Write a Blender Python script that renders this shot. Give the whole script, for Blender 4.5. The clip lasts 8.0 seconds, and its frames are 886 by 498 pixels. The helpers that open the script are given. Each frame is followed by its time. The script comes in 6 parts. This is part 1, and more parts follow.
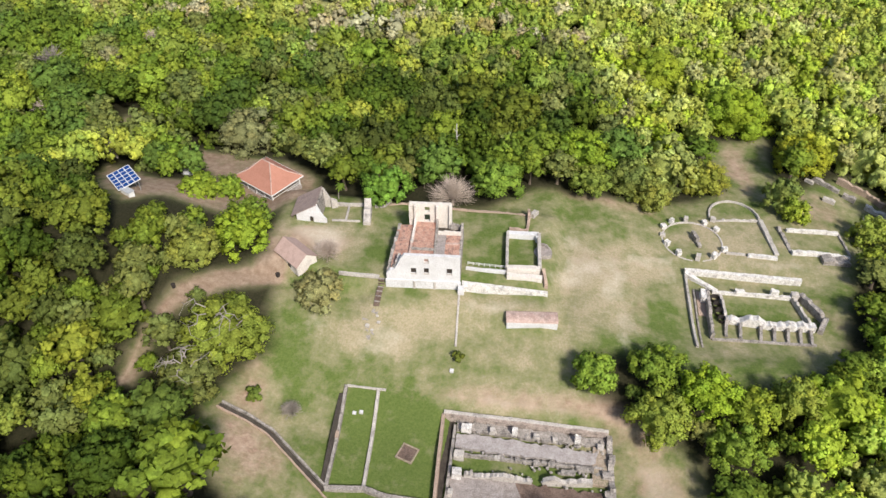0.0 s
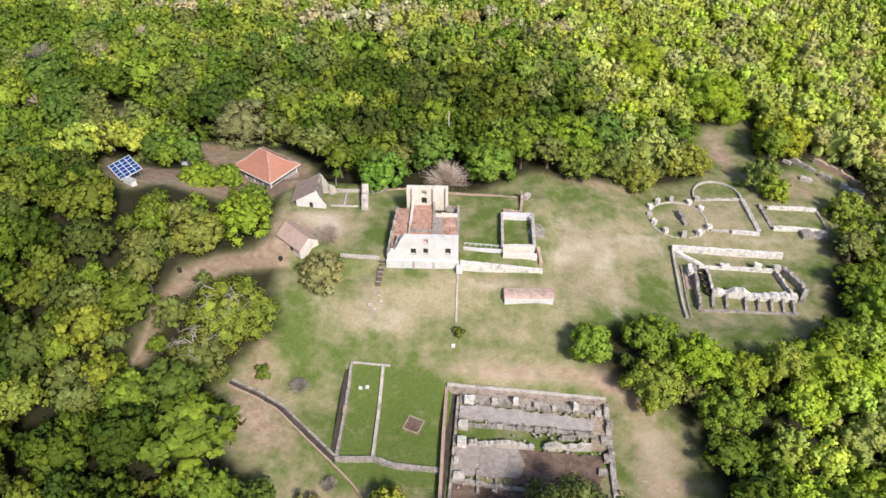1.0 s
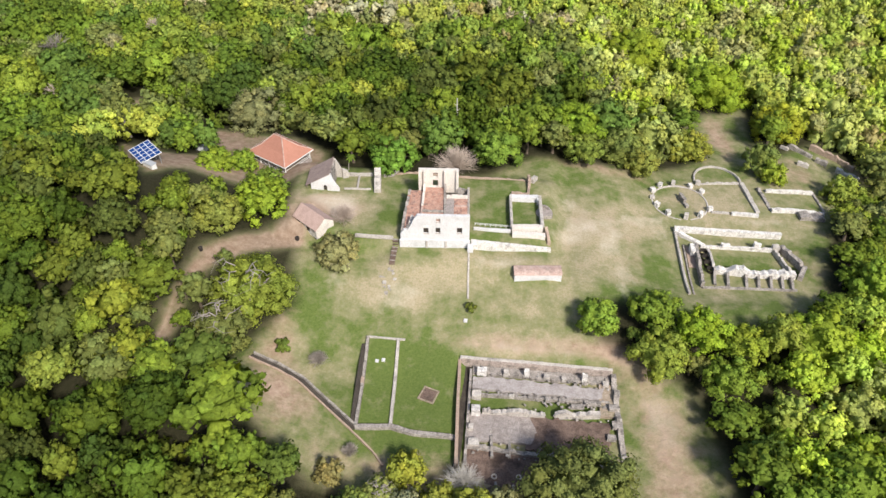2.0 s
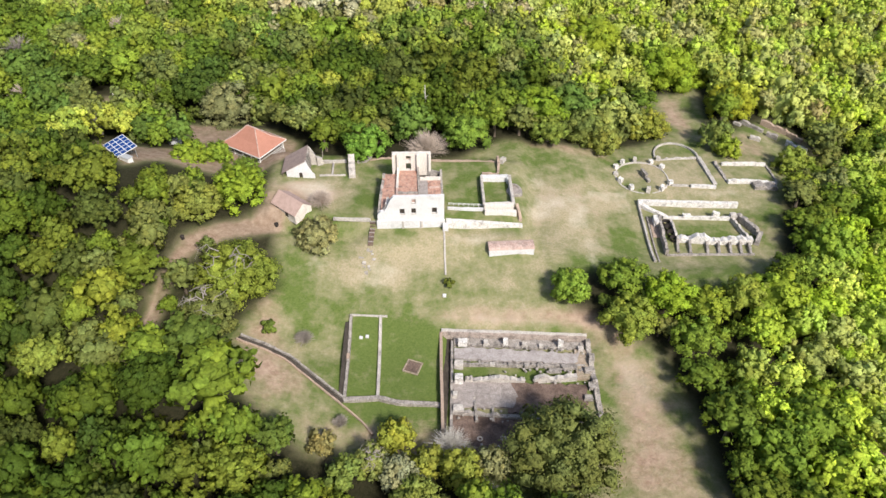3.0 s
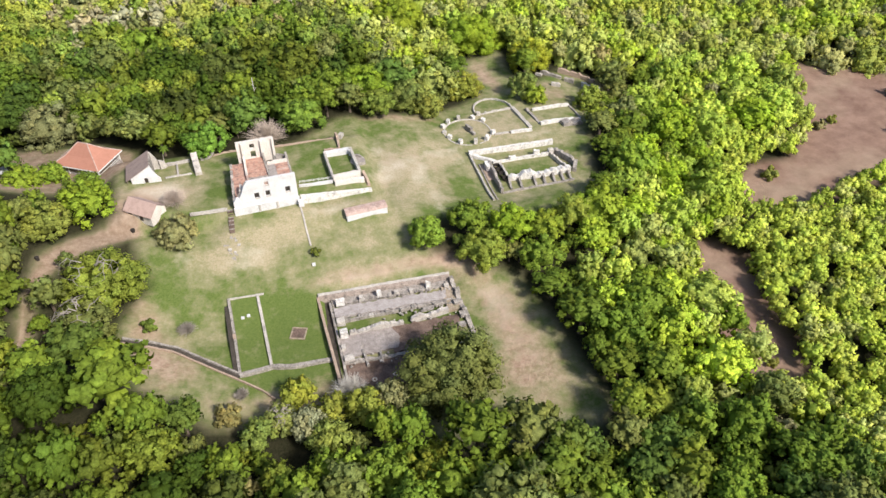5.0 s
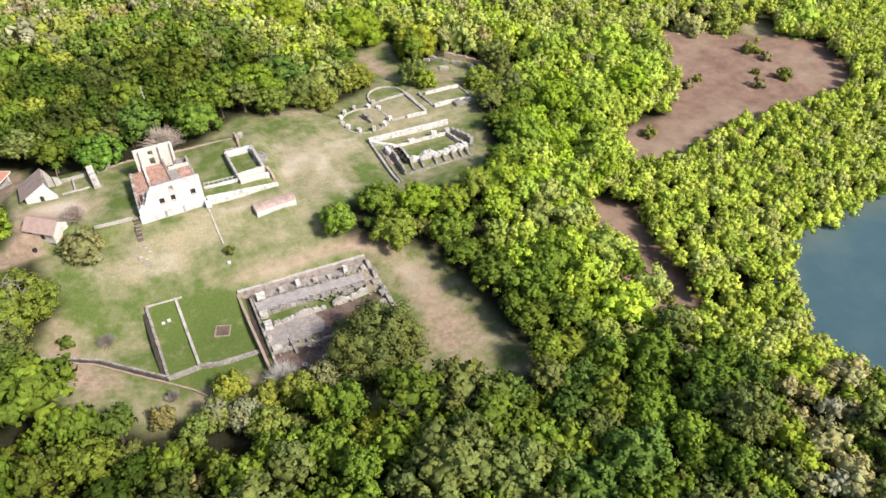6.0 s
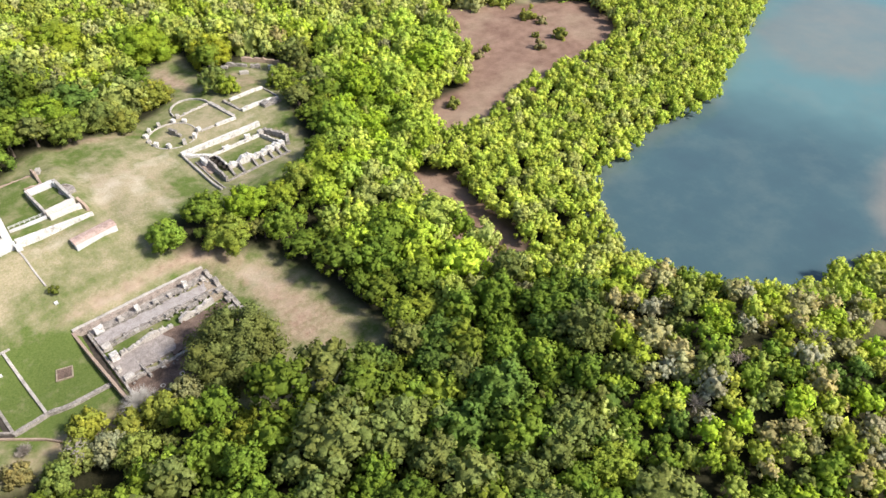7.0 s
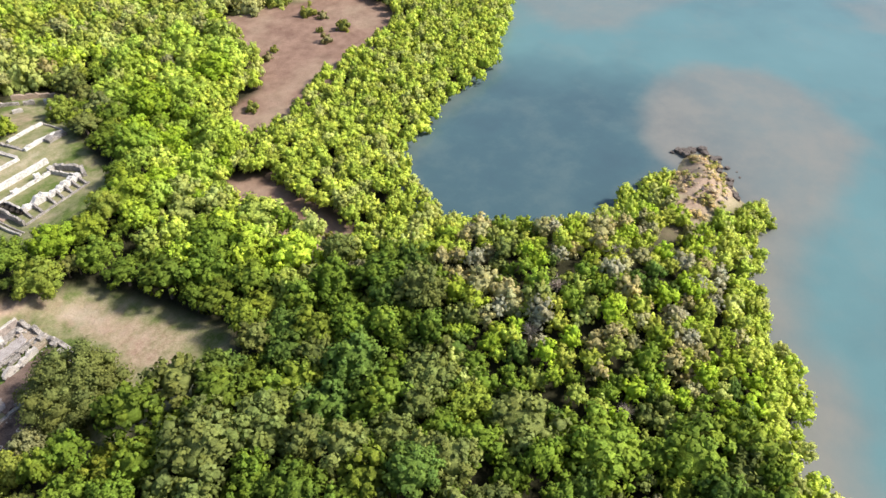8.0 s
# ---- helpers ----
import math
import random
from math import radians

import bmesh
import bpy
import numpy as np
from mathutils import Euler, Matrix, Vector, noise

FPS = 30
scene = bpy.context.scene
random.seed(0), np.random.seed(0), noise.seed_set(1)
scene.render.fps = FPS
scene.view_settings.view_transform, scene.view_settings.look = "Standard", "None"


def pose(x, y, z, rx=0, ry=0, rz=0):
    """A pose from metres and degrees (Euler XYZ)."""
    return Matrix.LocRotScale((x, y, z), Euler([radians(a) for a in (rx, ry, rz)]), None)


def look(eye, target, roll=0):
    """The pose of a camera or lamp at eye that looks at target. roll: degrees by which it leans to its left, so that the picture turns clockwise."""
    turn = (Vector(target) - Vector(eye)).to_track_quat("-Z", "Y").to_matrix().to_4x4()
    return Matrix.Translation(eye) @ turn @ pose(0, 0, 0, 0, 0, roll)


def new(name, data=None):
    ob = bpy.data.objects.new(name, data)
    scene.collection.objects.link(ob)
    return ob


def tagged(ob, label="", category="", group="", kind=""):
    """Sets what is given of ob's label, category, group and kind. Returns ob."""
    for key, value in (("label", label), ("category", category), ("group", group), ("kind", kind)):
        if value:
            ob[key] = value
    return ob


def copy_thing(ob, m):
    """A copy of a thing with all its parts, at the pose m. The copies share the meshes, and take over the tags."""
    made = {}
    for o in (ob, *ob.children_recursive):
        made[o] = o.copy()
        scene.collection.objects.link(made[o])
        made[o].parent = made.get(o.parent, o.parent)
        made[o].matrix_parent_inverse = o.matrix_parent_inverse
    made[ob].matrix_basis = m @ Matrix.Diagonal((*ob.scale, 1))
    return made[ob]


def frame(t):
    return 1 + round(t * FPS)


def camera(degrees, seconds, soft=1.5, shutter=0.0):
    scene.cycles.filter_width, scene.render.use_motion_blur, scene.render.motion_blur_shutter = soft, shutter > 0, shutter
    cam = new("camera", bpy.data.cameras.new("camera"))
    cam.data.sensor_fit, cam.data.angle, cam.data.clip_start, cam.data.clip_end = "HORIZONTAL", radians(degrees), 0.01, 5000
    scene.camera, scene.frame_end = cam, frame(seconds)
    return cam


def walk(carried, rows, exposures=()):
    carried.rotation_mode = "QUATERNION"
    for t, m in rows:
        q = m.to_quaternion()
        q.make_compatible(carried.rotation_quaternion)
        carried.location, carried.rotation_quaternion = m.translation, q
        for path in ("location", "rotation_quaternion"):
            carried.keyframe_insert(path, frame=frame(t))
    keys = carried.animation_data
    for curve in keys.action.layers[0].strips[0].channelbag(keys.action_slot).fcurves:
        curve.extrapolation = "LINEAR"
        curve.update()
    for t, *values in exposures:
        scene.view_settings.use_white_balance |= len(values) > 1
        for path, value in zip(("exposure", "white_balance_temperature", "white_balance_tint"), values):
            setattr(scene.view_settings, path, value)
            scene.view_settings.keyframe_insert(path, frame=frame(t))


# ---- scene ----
# camera: seconds, place, heading, tilt, lean
cam = camera(63.097, 8.0, soft=1.5)
PATH = [
    (0, 23.276, 10.286, 110.004, 9.772, -41.534, -0.407),
    (0.5, 21.661, 6.629, 110.204, 8.778, -41.529, -0.412),
    (1, 20.110, 2.779, 110.372, 7.547, -41.526, -0.144),
    (1.5, 18.608, -1.180, 110.438, 7.082, -41.508, 0.039),
    (1.7, 18.037, -2.770, 110.475, 7.068, -41.483, 0.071),
    (2.8, 15.505, -11.643, 110.859, 4.886, -41.500, 0.214),
    (3, 15.051, -13.182, 110.988, 3.176, -41.520, 0.210),
    (3.5, 13.588, -17.236, 111.473, -2.030, -41.613, 0.299),
    (4, 12.007, -21.410, 111.923, -6.715, -41.636, 0.277),
    (4.5, 10.553, -25.644, 112.147, -10.354, -41.519, 0.167),
    (4.7, 10.035, -27.367, 112.239, -11.733, -41.409, 0.171),
    (5.8, 6.098, -35.516, 113.298, -20.526, -41.542, -0.070),
    (6, 5.211, -36.935, 113.288, -23.479, -41.548, -0.054),
    (6.5, 2.915, -40.404, 113.261, -31.940, -41.500, -0.074),
    (7, 0.215, -43.433, 113.084, -40.865, -41.426, -0.065),
    (7.5, -2.740, -46.467, 113.313, -49.842, -41.399, 0.013),
    (8, -5.643, -49.524, 113.793, -58.575, -41.428, -0.242),
]


def flown(x, y, z, heading, tilt, lean):
    return pose(x, y, z, 0, 0, heading) @ pose(0, 0, 0, 90 + tilt) @ pose(0, 0, 0, 0, 0, lean)


walk(cam, [(row[0], flown(*row[1:])) for row in PATH], exposures=[(0.0, 0.43), (3.0, 0.55), (6.0, 0.62), (8.0, 0.75)])
# end of camera

# ---- light ----
SUN_FROM = Vector((0.58, -0.81, 0.0)).normalized()
SUN_HEIGHT = radians(44)
world = bpy.data.worlds.new("sky")
scene.world = world
world.use_nodes = True
sky = world.node_tree.nodes.new("ShaderNodeTexSky")
sky.sky_type, sky.sun_disc = "NISHITA", False
sky.sun_elevation, sky.sun_rotation = SUN_HEIGHT, math.atan2(SUN_FROM.x, SUN_FROM.y)
sky.dust_density = 2.0
back = world.node_tree.nodes["Background"]
back.inputs["Strength"].default_value = 0.108
world.node_tree.links.new(sky.outputs[0], back.inputs["Color"])
sun = new("sun", bpy.data.lights.new("sun", "SUN"))
sun.data.energy, sun.data.angle, sun.data.color = 3.85, radians(8), (1.0, 0.945, 0.86)
sun.matrix_world = look((SUN_FROM.x * math.cos(SUN_HEIGHT) * 300, SUN_FROM.y * math.cos(SUN_HEIGHT) * 300, math.sin(SUN_HEIGHT) * 300), (0, 0, 0))


# ---- materials ----
class Nodes:
    """A small wrapper to write node materials in few lines."""

    def __init__(self, name):
        self.mat = bpy.data.materials.new(name)
        self.mat.use_nodes = True
        self.tree = self.mat.node_tree
        self.bsdf = self.tree.nodes["Principled BSDF"]
        self.out = self.tree.nodes["Material Output"]
        self.place = self.tree.nodes.new("ShaderNodeTexCoord").outputs["Object"]

    def link(self, a, b):
        self.tree.links.new(a, b)

    def node(self, kind, **values):
        n = self.tree.nodes.new(kind)
        for key, value in values.items():
            if key == "operation":
                n.operation = value
            elif key == "blend":
                n.data_type, n.blend_type = "RGBA", value
        return n

    def noise(self, scale, detail=4.0, rough=0.6, lo=0.35, hi=0.65):
        n = self.node("ShaderNodeTexNoise")
        n.inputs["Scale"].default_value, n.inputs["Detail"].default_value, n.inputs["Roughness"].default_value = scale, detail, rough
        self.link(self.place, n.inputs["Vector"])
        r = self.node("ShaderNodeMapRange")
        r.inputs["From Min"].default_value, r.inputs["From Max"].default_value = lo, hi
        self.link(n.outputs[0], r.inputs["Value"])
        return r.outputs[0]

    def mix(self, k, a, b, blend="MIX"):
        n = self.node("ShaderNodeMix", blend=blend)
        for socket, v in ((n.inputs[0], k), (n.inputs[6], a), (n.inputs[7], b)):
            if isinstance(v, (int, float)):
                socket.default_value = v
            elif isinstance(v, tuple):
                socket.default_value = (*v, 1)
            else:
                self.link(v, socket)
        return n.outputs[2]

    def math(self, op, a, b=0.0):
        n = self.node("ShaderNodeMath", operation=op)
        n.use_clamp = op == "SUBTRACT"
        for socket, v in ((n.inputs[0], a), (n.inputs[1], b)):
            if isinstance(v, (int, float)):
                socket.default_value = v
            else:
                self.link(v, socket)
        return n.outputs[0]

    def bump(self, height, distance, strength=0.6):
        n = self.node("ShaderNodeBump")
        n.inputs["Strength"].default_value, n.inputs["Distance"].default_value = strength, distance
        self.link(height, n.inputs["Height"])
        self.link(n.outputs[0], self.bsdf.inputs["Normal"])

    def done(self, colour, roughness=0.9, specular=0.25):
        if isinstance(colour, tuple):
            self.bsdf.inputs["Base Color"].default_value = (*colour, 1)
        else:
            self.link(colour, self.bsdf.inputs["Base Color"])
        self.bsdf.inputs["Roughness"].default_value = roughness
        self.bsdf.inputs["Specular IOR Level"].default_value = specular
        return self.mat


def stone_material(name, pale, mid, dark, stain=0.45, blotch=0.45):
    n = Nodes(name)
    c = n.mix(n.noise(0.9, 5, 0.65), mid, pale)
    c = n.mix(n.math("MULTIPLY", n.noise(blotch, 6, 0.75, 0.5, 0.66), stain), c, dark)
    c = n.mix(n.math("MULTIPLY", n.noise(4.0, 4, 0.75, 0.48, 0.64), 0.35 + 0.4 * stain), c, dark)
    n.bump(n.noise(3.5, 5, 0.7), 0.12)
    return n.done(c, 0.92, 0.15)


LIME = stone_material("limewashed_masonry", (0.63, 0.585, 0.54), (0.46, 0.415, 0.375), (0.17, 0.15, 0.135), 0.75)
FACADE = stone_material("white_lime_plaster", (0.75, 0.745, 0.76), (0.64, 0.625, 0.63), (0.34, 0.315, 0.3), 0.42)
TOWER = stone_material("cream_lime_plaster", (0.78, 0.73, 0.67), (0.67, 0.61, 0.545), (0.3, 0.25, 0.22), 0.4)
STAINED = stone_material("stained_old_whitewash", (0.8, 0.775, 0.745), (0.67, 0.63, 0.59), (0.22, 0.195, 0.175), 0.7, 0.8)
RUBBLE = stone_material("grey_rubble_masonry", (0.46, 0.415, 0.38), (0.28, 0.25, 0.225), (0.09, 0.08, 0.07), 0.8, 0.7)
TANWALL = stone_material("tan_pink_masonry", (0.5, 0.38, 0.3), (0.38, 0.28, 0.22), (0.16, 0.12, 0.1), 0.5)
# near-black stone for recesses; in the cellar and ditch it stands for shade
DARKSTONE = stone_material("near_black_masonry", (0.1, 0.085, 0.07), (0.06, 0.05, 0.042), (0.02, 0.018, 0.015), 0.7)
PAVING = stone_material("pale_grey_paving", (0.46, 0.42, 0.405), (0.36, 0.32, 0.305), (0.17, 0.14, 0.13), 0.4, 0.3)
SCREED = stone_material("worn_grey_stone_floor", (0.41, 0.365, 0.345), (0.29, 0.25, 0.23), (0.13, 0.105, 0.092), 0.5, 0.25)
PALE_EARTH = stone_material("trodden_pale_earth", (0.46, 0.37, 0.3), (0.34, 0.26, 0.2), (0.12, 0.13, 0.05), 0.8, 0.5)
BROWN_FLOOR = stone_material("damp_brown_stone_floor", (0.23, 0.165, 0.135), (0.14, 0.095, 0.075), (0.05, 0.036, 0.03), 0.8, 0.3)
TERRACOTTA = stone_material("terracotta_floor_tiles", (0.58, 0.37, 0.29), (0.42, 0.215, 0.155), (0.17, 0.12, 0.105), 0.95, 0.7)
PINKROOF = stone_material("weathered_pink_render", (0.6, 0.46, 0.4), (0.47, 0.32, 0.27), (0.24, 0.175, 0.15), 0.7, 0.6)
STAINED_RENDER = stone_material("stained_pinkish_render", (0.5, 0.42, 0.37), (0.37, 0.3, 0.265), (0.14, 0.12, 0.105), 0.85, 0.8)
ROCK = stone_material("coastal_rock", (0.24, 0.2, 0.18), (0.11, 0.09, 0.08), (0.035, 0.03, 0.028), 0.8, 0.9)


def banded_material(name, a, b, per_metre, axis, roughness=0.8):
    """Rows of roof tiles or boards: bands along one axis of the object, with weathering."""
    n = Nodes(name)
    w = n.node("ShaderNodeTexWave")
    w.bands_direction = axis
    w.inputs["Scale"].default_value, w.inputs["Distortion"].default_value, w.inputs["Detail"].default_value = per_metre, 0.4, 2.0
    n.link(n.place, w.inputs["Vector"])
    c = n.mix(n.math("MULTIPLY", w.outputs[1], 0.5), a, b)
    c = n.mix(n.math("MULTIPLY", n.noise(0.8, 5, 0.7, 0.45, 0.7), 0.6), c, b)
    n.bump(w.outputs[1], 0.05)
    return n.done(c, roughness, 0.2)


ROOF_TILE = banded_material("red_clay_roof_tiles", (0.42, 0.2, 0.145), (0.31, 0.145, 0.1), 1.3, "X")
OLD_ROOF = banded_material("weathered_shingle_roof", (0.36, 0.275, 0.24), (0.19, 0.14, 0.125), 1.1, "X", 0.95)
HUT_ROOF = banded_material("old_mossy_tile_roof", (0.5, 0.36, 0.31), (0.28, 0.19, 0.165), 1.1, "X", 0.95)
TIMBER = banded_material("grey_timber", (0.26, 0.21, 0.17), (0.14, 0.11, 0.09), 4.0, "Z", 0.8)


def plain_material(name, colour, vary, roughness, specular=0.4, metal=0.0):
    n = Nodes(name)
    c = n.mix(n.noise(2.5, 4, 0.6), colour, tuple(v * vary for v in colour))
    n.bsdf.inputs["Metallic"].default_value = metal
    return n.done(c, roughness, specular)


WHITE_PAINT = plain_material("white_paint", (0.75, 0.74, 0.72), 0.85, 0.55)
PANEL_BLUE = plain_material("blue_photovoltaic_glass", (0.016, 0.06, 0.24), 0.7, 0.18, 0.5)
ALUMINIUM = plain_material("brushed_aluminium", (0.6, 0.62, 0.64), 0.85, 0.4, 0.5, 0.7)
GREY_SHEET = plain_material("grey_sheet_metal", (0.42, 0.43, 0.44), 0.75, 0.5)
DARK_WOOD = plain_material("dark_stained_wood", (0.05, 0.038, 0.03), 0.6, 0.7)
IRON = plain_material("rusty_iron", (0.035, 0.028, 0.025), 0.6, 0.75)
BARK = plain_material("tree_bark", (0.16, 0.125, 0.095), 0.55, 0.9, 0.2)
ASH_BARK = plain_material("bleached_grey_twigs", (0.55, 0.52, 0.48), 0.7, 0.9, 0.2)
PALE_BARK = plain_material("pale_bare_wood", (0.34, 0.3, 0.26), 0.7, 0.9, 0.2)
BRUSH_BARK = plain_material("grey_brown_twigs", (0.5, 0.41, 0.345), 0.7, 0.9, 0.2)


def leaf_material():
    """Leaves: the colour of the tree and the swell of its boughs come with the mesh, each sprig and each tree differs a little, light shines through."""
    n = Nodes("foliage")
    a = n.node("ShaderNodeAttribute")
    a.attribute_name = "leaf"
    g = n.node("ShaderNodeNewGeometry")
    o = n.node("ShaderNodeObjectInfo")
    h = n.node("ShaderNodeHueSaturation")
    n.link(a.outputs["Color"], h.inputs["Color"])
    v = n.node("ShaderNodeMapRange")
    v.inputs["To Min"].default_value, v.inputs["To Max"].default_value = 0.78, 1.22
    n.link(g.outputs["Random Per Island"], v.inputs["Value"])
    grain = n.node("ShaderNodeMapRange")
    grain.inputs["To Min"].default_value, grain.inputs["To Max"].default_value = 0.68, 1.3
    speck = n.noise(2.6, 4, 0.75, 0.36, 0.64)
    n.link(speck, grain.inputs["Value"])
    n.link(n.math("MULTIPLY", v.outputs[0], grain.outputs[0]), h.inputs["Value"])
    u = n.node("ShaderNodeMapRange")
    u.inputs["To Min"].default_value, u.inputs["To Max"].default_value = 0.485, 0.508
    n.link(o.outputs["Random"], u.inputs["Value"])
    n.link(u.outputs[0], h.inputs["Hue"])
    colour = h.outputs[0]
    swell = n.node("ShaderNodeAttribute")
    swell.attribute_name = "swell"
    turned = n.node("ShaderNodeVectorTransform")
    turned.vector_type, turned.convert_from, turned.convert_to = "NORMAL", "OBJECT", "WORLD"
    n.link(swell.outputs["Vector"], turned.inputs[0])
    bump = n.node("ShaderNodeBump")
    bump.inputs["Strength"].default_value, bump.inputs["Distance"].default_value = 0.3, 0.3
    n.link(speck, bump.inputs["Height"])
    n.link(turned.outputs[0], bump.inputs["Normal"])
    n.link(bump.outputs[0], n.bsdf.inputs["Normal"])
    n.done(colour, 0.6, 0.08)
    t = n.node("ShaderNodeBsdfTranslucent")
    n.link(bump.outputs[0], t.inputs["Normal"])
    n.link(n.mix(1.0, colour, (1.2, 1.25, 0.55), "MULTIPLY"), t.inputs["Color"])
    m = n.node("ShaderNodeMixShader")
    m.inputs[0].default_value = 0.28
    n.link(n.bsdf.outputs[0], m.inputs[1])
    n.link(t.outputs[0], m.inputs[2])
    n.link(m.outputs[0], n.out.inputs["Surface"])
    return n.mat


LEAVES = leaf_material()


def ground_material():
    """Grass, straw, bare earth, forest litter darkened for the shade under trees, and mud; which one lies where comes
    with the mesh.
    """
    n = Nodes("ground")
    a = n.node("ShaderNodeAttribute")
    a.attribute_name = "cover"
    s = n.node("ShaderNodeSeparateColor")
    n.link(a.outputs["Color"], s.inputs[0])
    dry, earth, litter = s.outputs
    mud = a.outputs["Alpha"]
    fine, patch, broad = n.noise(2.2, 5, 0.7), n.noise(0.2, 6, 0.68, 0.34, 0.66), n.noise(0.06, 4, 0.55, 0.36, 0.64)
    green = n.mix(fine, (0.082, 0.122, 0.028), (0.13, 0.165, 0.046))
    straw = n.mix(fine, (0.4, 0.335, 0.235), (0.28, 0.245, 0.135))
    k = n.math("ADD", n.math("MULTIPLY", patch, 0.75), n.math("MULTIPLY", broad, 0.35))
    k = n.math("SUBTRACT", n.math("ADD", n.math("MULTIPLY", k, 1.15), dry), 0.62)
    lawn = n.mix(k, green, straw)
    soil = n.mix(n.noise(0.6, 6, 0.7), (0.45, 0.34, 0.255), (0.29, 0.195, 0.14))
    e = n.math("SUBTRACT", n.math("ADD", n.math("MULTIPLY", n.noise(0.22, 6, 0.7), 0.7), n.math("MULTIPLY", earth, 1.5)), 0.62)
    c = n.mix(e, lawn, soil)
    bare = n.node("ShaderNodeAttribute")
    bare.attribute_name = "dust"
    d = n.math("SUBTRACT", n.math("ADD", n.math("MULTIPLY", n.noise(0.3, 6, 0.7), 0.6), n.math("MULTIPLY", bare.outputs["Fac"], 1.25)), 0.55)
    c = n.mix(n.math("MULTIPLY", d, 0.9), c, n.mix(fine, (0.56, 0.49, 0.39), (0.46, 0.39, 0.3)))
    # near-black litter: the shade between the crowns is put into this colour
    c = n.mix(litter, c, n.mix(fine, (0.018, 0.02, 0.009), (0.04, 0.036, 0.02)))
    flat = n.mix(n.noise(0.16, 6, 0.7), (0.18, 0.11, 0.082), (0.29, 0.19, 0.145))
    flat = n.mix(n.math("MULTIPLY", n.noise(0.05, 4, 0.6, 0.5, 0.72), 0.35), flat, (0.42, 0.34, 0.24))
    c = n.mix(mud, c, flat)
    n.bump(n.noise(1.4, 5, 0.7), 0.2, 0.5)
    return n.done(c, 0.95, 0.1)


GROUND = ground_material()


def water_material():
    """Shallow tropical sea: teal, with pale silt and sand showing through in large patches, and wind ripples."""
    n = Nodes("sea")
    a = n.node("ShaderNodeAttribute")
    a.attribute_name = "bed"
    p = n.node("ShaderNodeSeparateColor")
    n.link(a.outputs["Color"], p.inputs[0])
    wisp, cloud = n.noise(0.05, 5, 0.65), n.noise(0.014, 4, 0.6)
    deep = n.mix(wisp, (0.053, 0.094, 0.115), (0.06, 0.112, 0.13))
    teal = n.mix(cloud, (0.09, 0.172, 0.185), (0.11, 0.208, 0.218))
    silt = n.mix(wisp, (0.168, 0.163, 0.152), (0.2, 0.192, 0.172))
    c = n.mix(n.math("SUBTRACT", n.math("ADD", p.outputs[0], n.math("MULTIPLY", cloud, 0.35)), 0.15), deep, teal)
    c = n.mix(n.math("MULTIPLY", n.math("SUBTRACT", n.math("ADD", p.outputs[1], n.math("MULTIPLY", wisp, 0.25)), 0.12), 0.9), c, silt)
    w = n.node("ShaderNodeMapping")
    w.inputs["Rotation"].default_value, w.inputs["Scale"].default_value = (0, 0, 0.5), (0.5, 1.7, 1)
    n.link(n.place, w.inputs["Vector"])
    r = n.node("ShaderNodeTexNoise")
    r.inputs["Scale"].default_value, r.inputs["Detail"].default_value = 0.9, 4.0
    n.link(w.outputs[0], r.inputs["Vector"])
    n.bump(r.outputs[0], 0.09, 0.35)
    n.bsdf.inputs["IOR"].default_value = 1.33
    return n.done(c, 0.16, 0.5)


WATER = water_material()


# ---- the lie of the land ----
COAST = [(420, 140), (275, 87), (253, 78), (233, 71), (213, 62.5), (193, 63), (178, 65), (161, 62), (150, 60), (141, 55), (134, 46), (127, 36),
         (125, 31), (127, 22), (131, 9), (137, 2), (145, -5), (153, -8.5), (165, -9), (181, -15), (197, -15), (201, -23), (191, -30), (182, -37),
         (175, -45), (162, -44), (142, -48), (128, -54), (120, -61), (112, -66), (103, -66), (92, -72), (80, -90), (70, -140), (60, -3200),
         (-3200, -3200), (-3200, 3200), (3200, 3200), (3200, 700)]
LAWN = [(-36, 86), (-36, 78), (-29, 71), (-20, 65), (-15, 61.5), (-3, 61), (8, 61), (20, 57), (28, 50), (41, 46), (56, 42), (64.5, 51), (62.5, 63), (61, 76), (57, 91), (48, 97),
        (38, 101), (36, 110), (46, 112), (57, 108), (66, 107.5), (76, 108.5), (88, 118), (93, 134), (98, 147), (103, 157), (110, 168), (117, 181), (107, 192), (93, 181), (86, 184), (87, 208),
        (76, 203), (68, 201), (72, 176), (63, 169), (52, 166), (33, 161.5), (22, 161), (10, 150), (-14, 147.5), (-28, 147.5), (-38, 141), (-37, 126), (-32, 116),
        (-31, 110), (-28, 101), (-32, 95)]
TRACK = [(-31, 121.5), (-36, 120), (-44, 115.5), (-50.3, 109), (-52, 102), (-53.5, 93), (-53, 85), (-51, 86), (-51, 94), (-49.3, 103), (-41.5, 111.5), (-31, 117)]
YARD = [(-92, 153), (-90, 147), (-80, 133), (-70, 127), (-66, 134), (-56, 135), (-49, 135), (-40, 139), (-34, 146), (-36, 158), (-46, 164), (-57, 165), (-76, 166), (-70, 160), (-60, 150), (-72, 143)]
VALLEY = [(-70, 38), (-8, 40), (40, -22), (78, -95), (120, -95), (350, -60), (345, 60), (325, 115), (300, 165), (275, 208), (250, 238), (190, 296), (155, 326), (-24, 300), (-215, 274)]
HEADLAND = [(183, -16), (195, -15.5), (200, -21), (195, -29), (183, -35), (180, -38), (167, -32.5), (157, -30.5), (159, -23.5), (171, -18)]
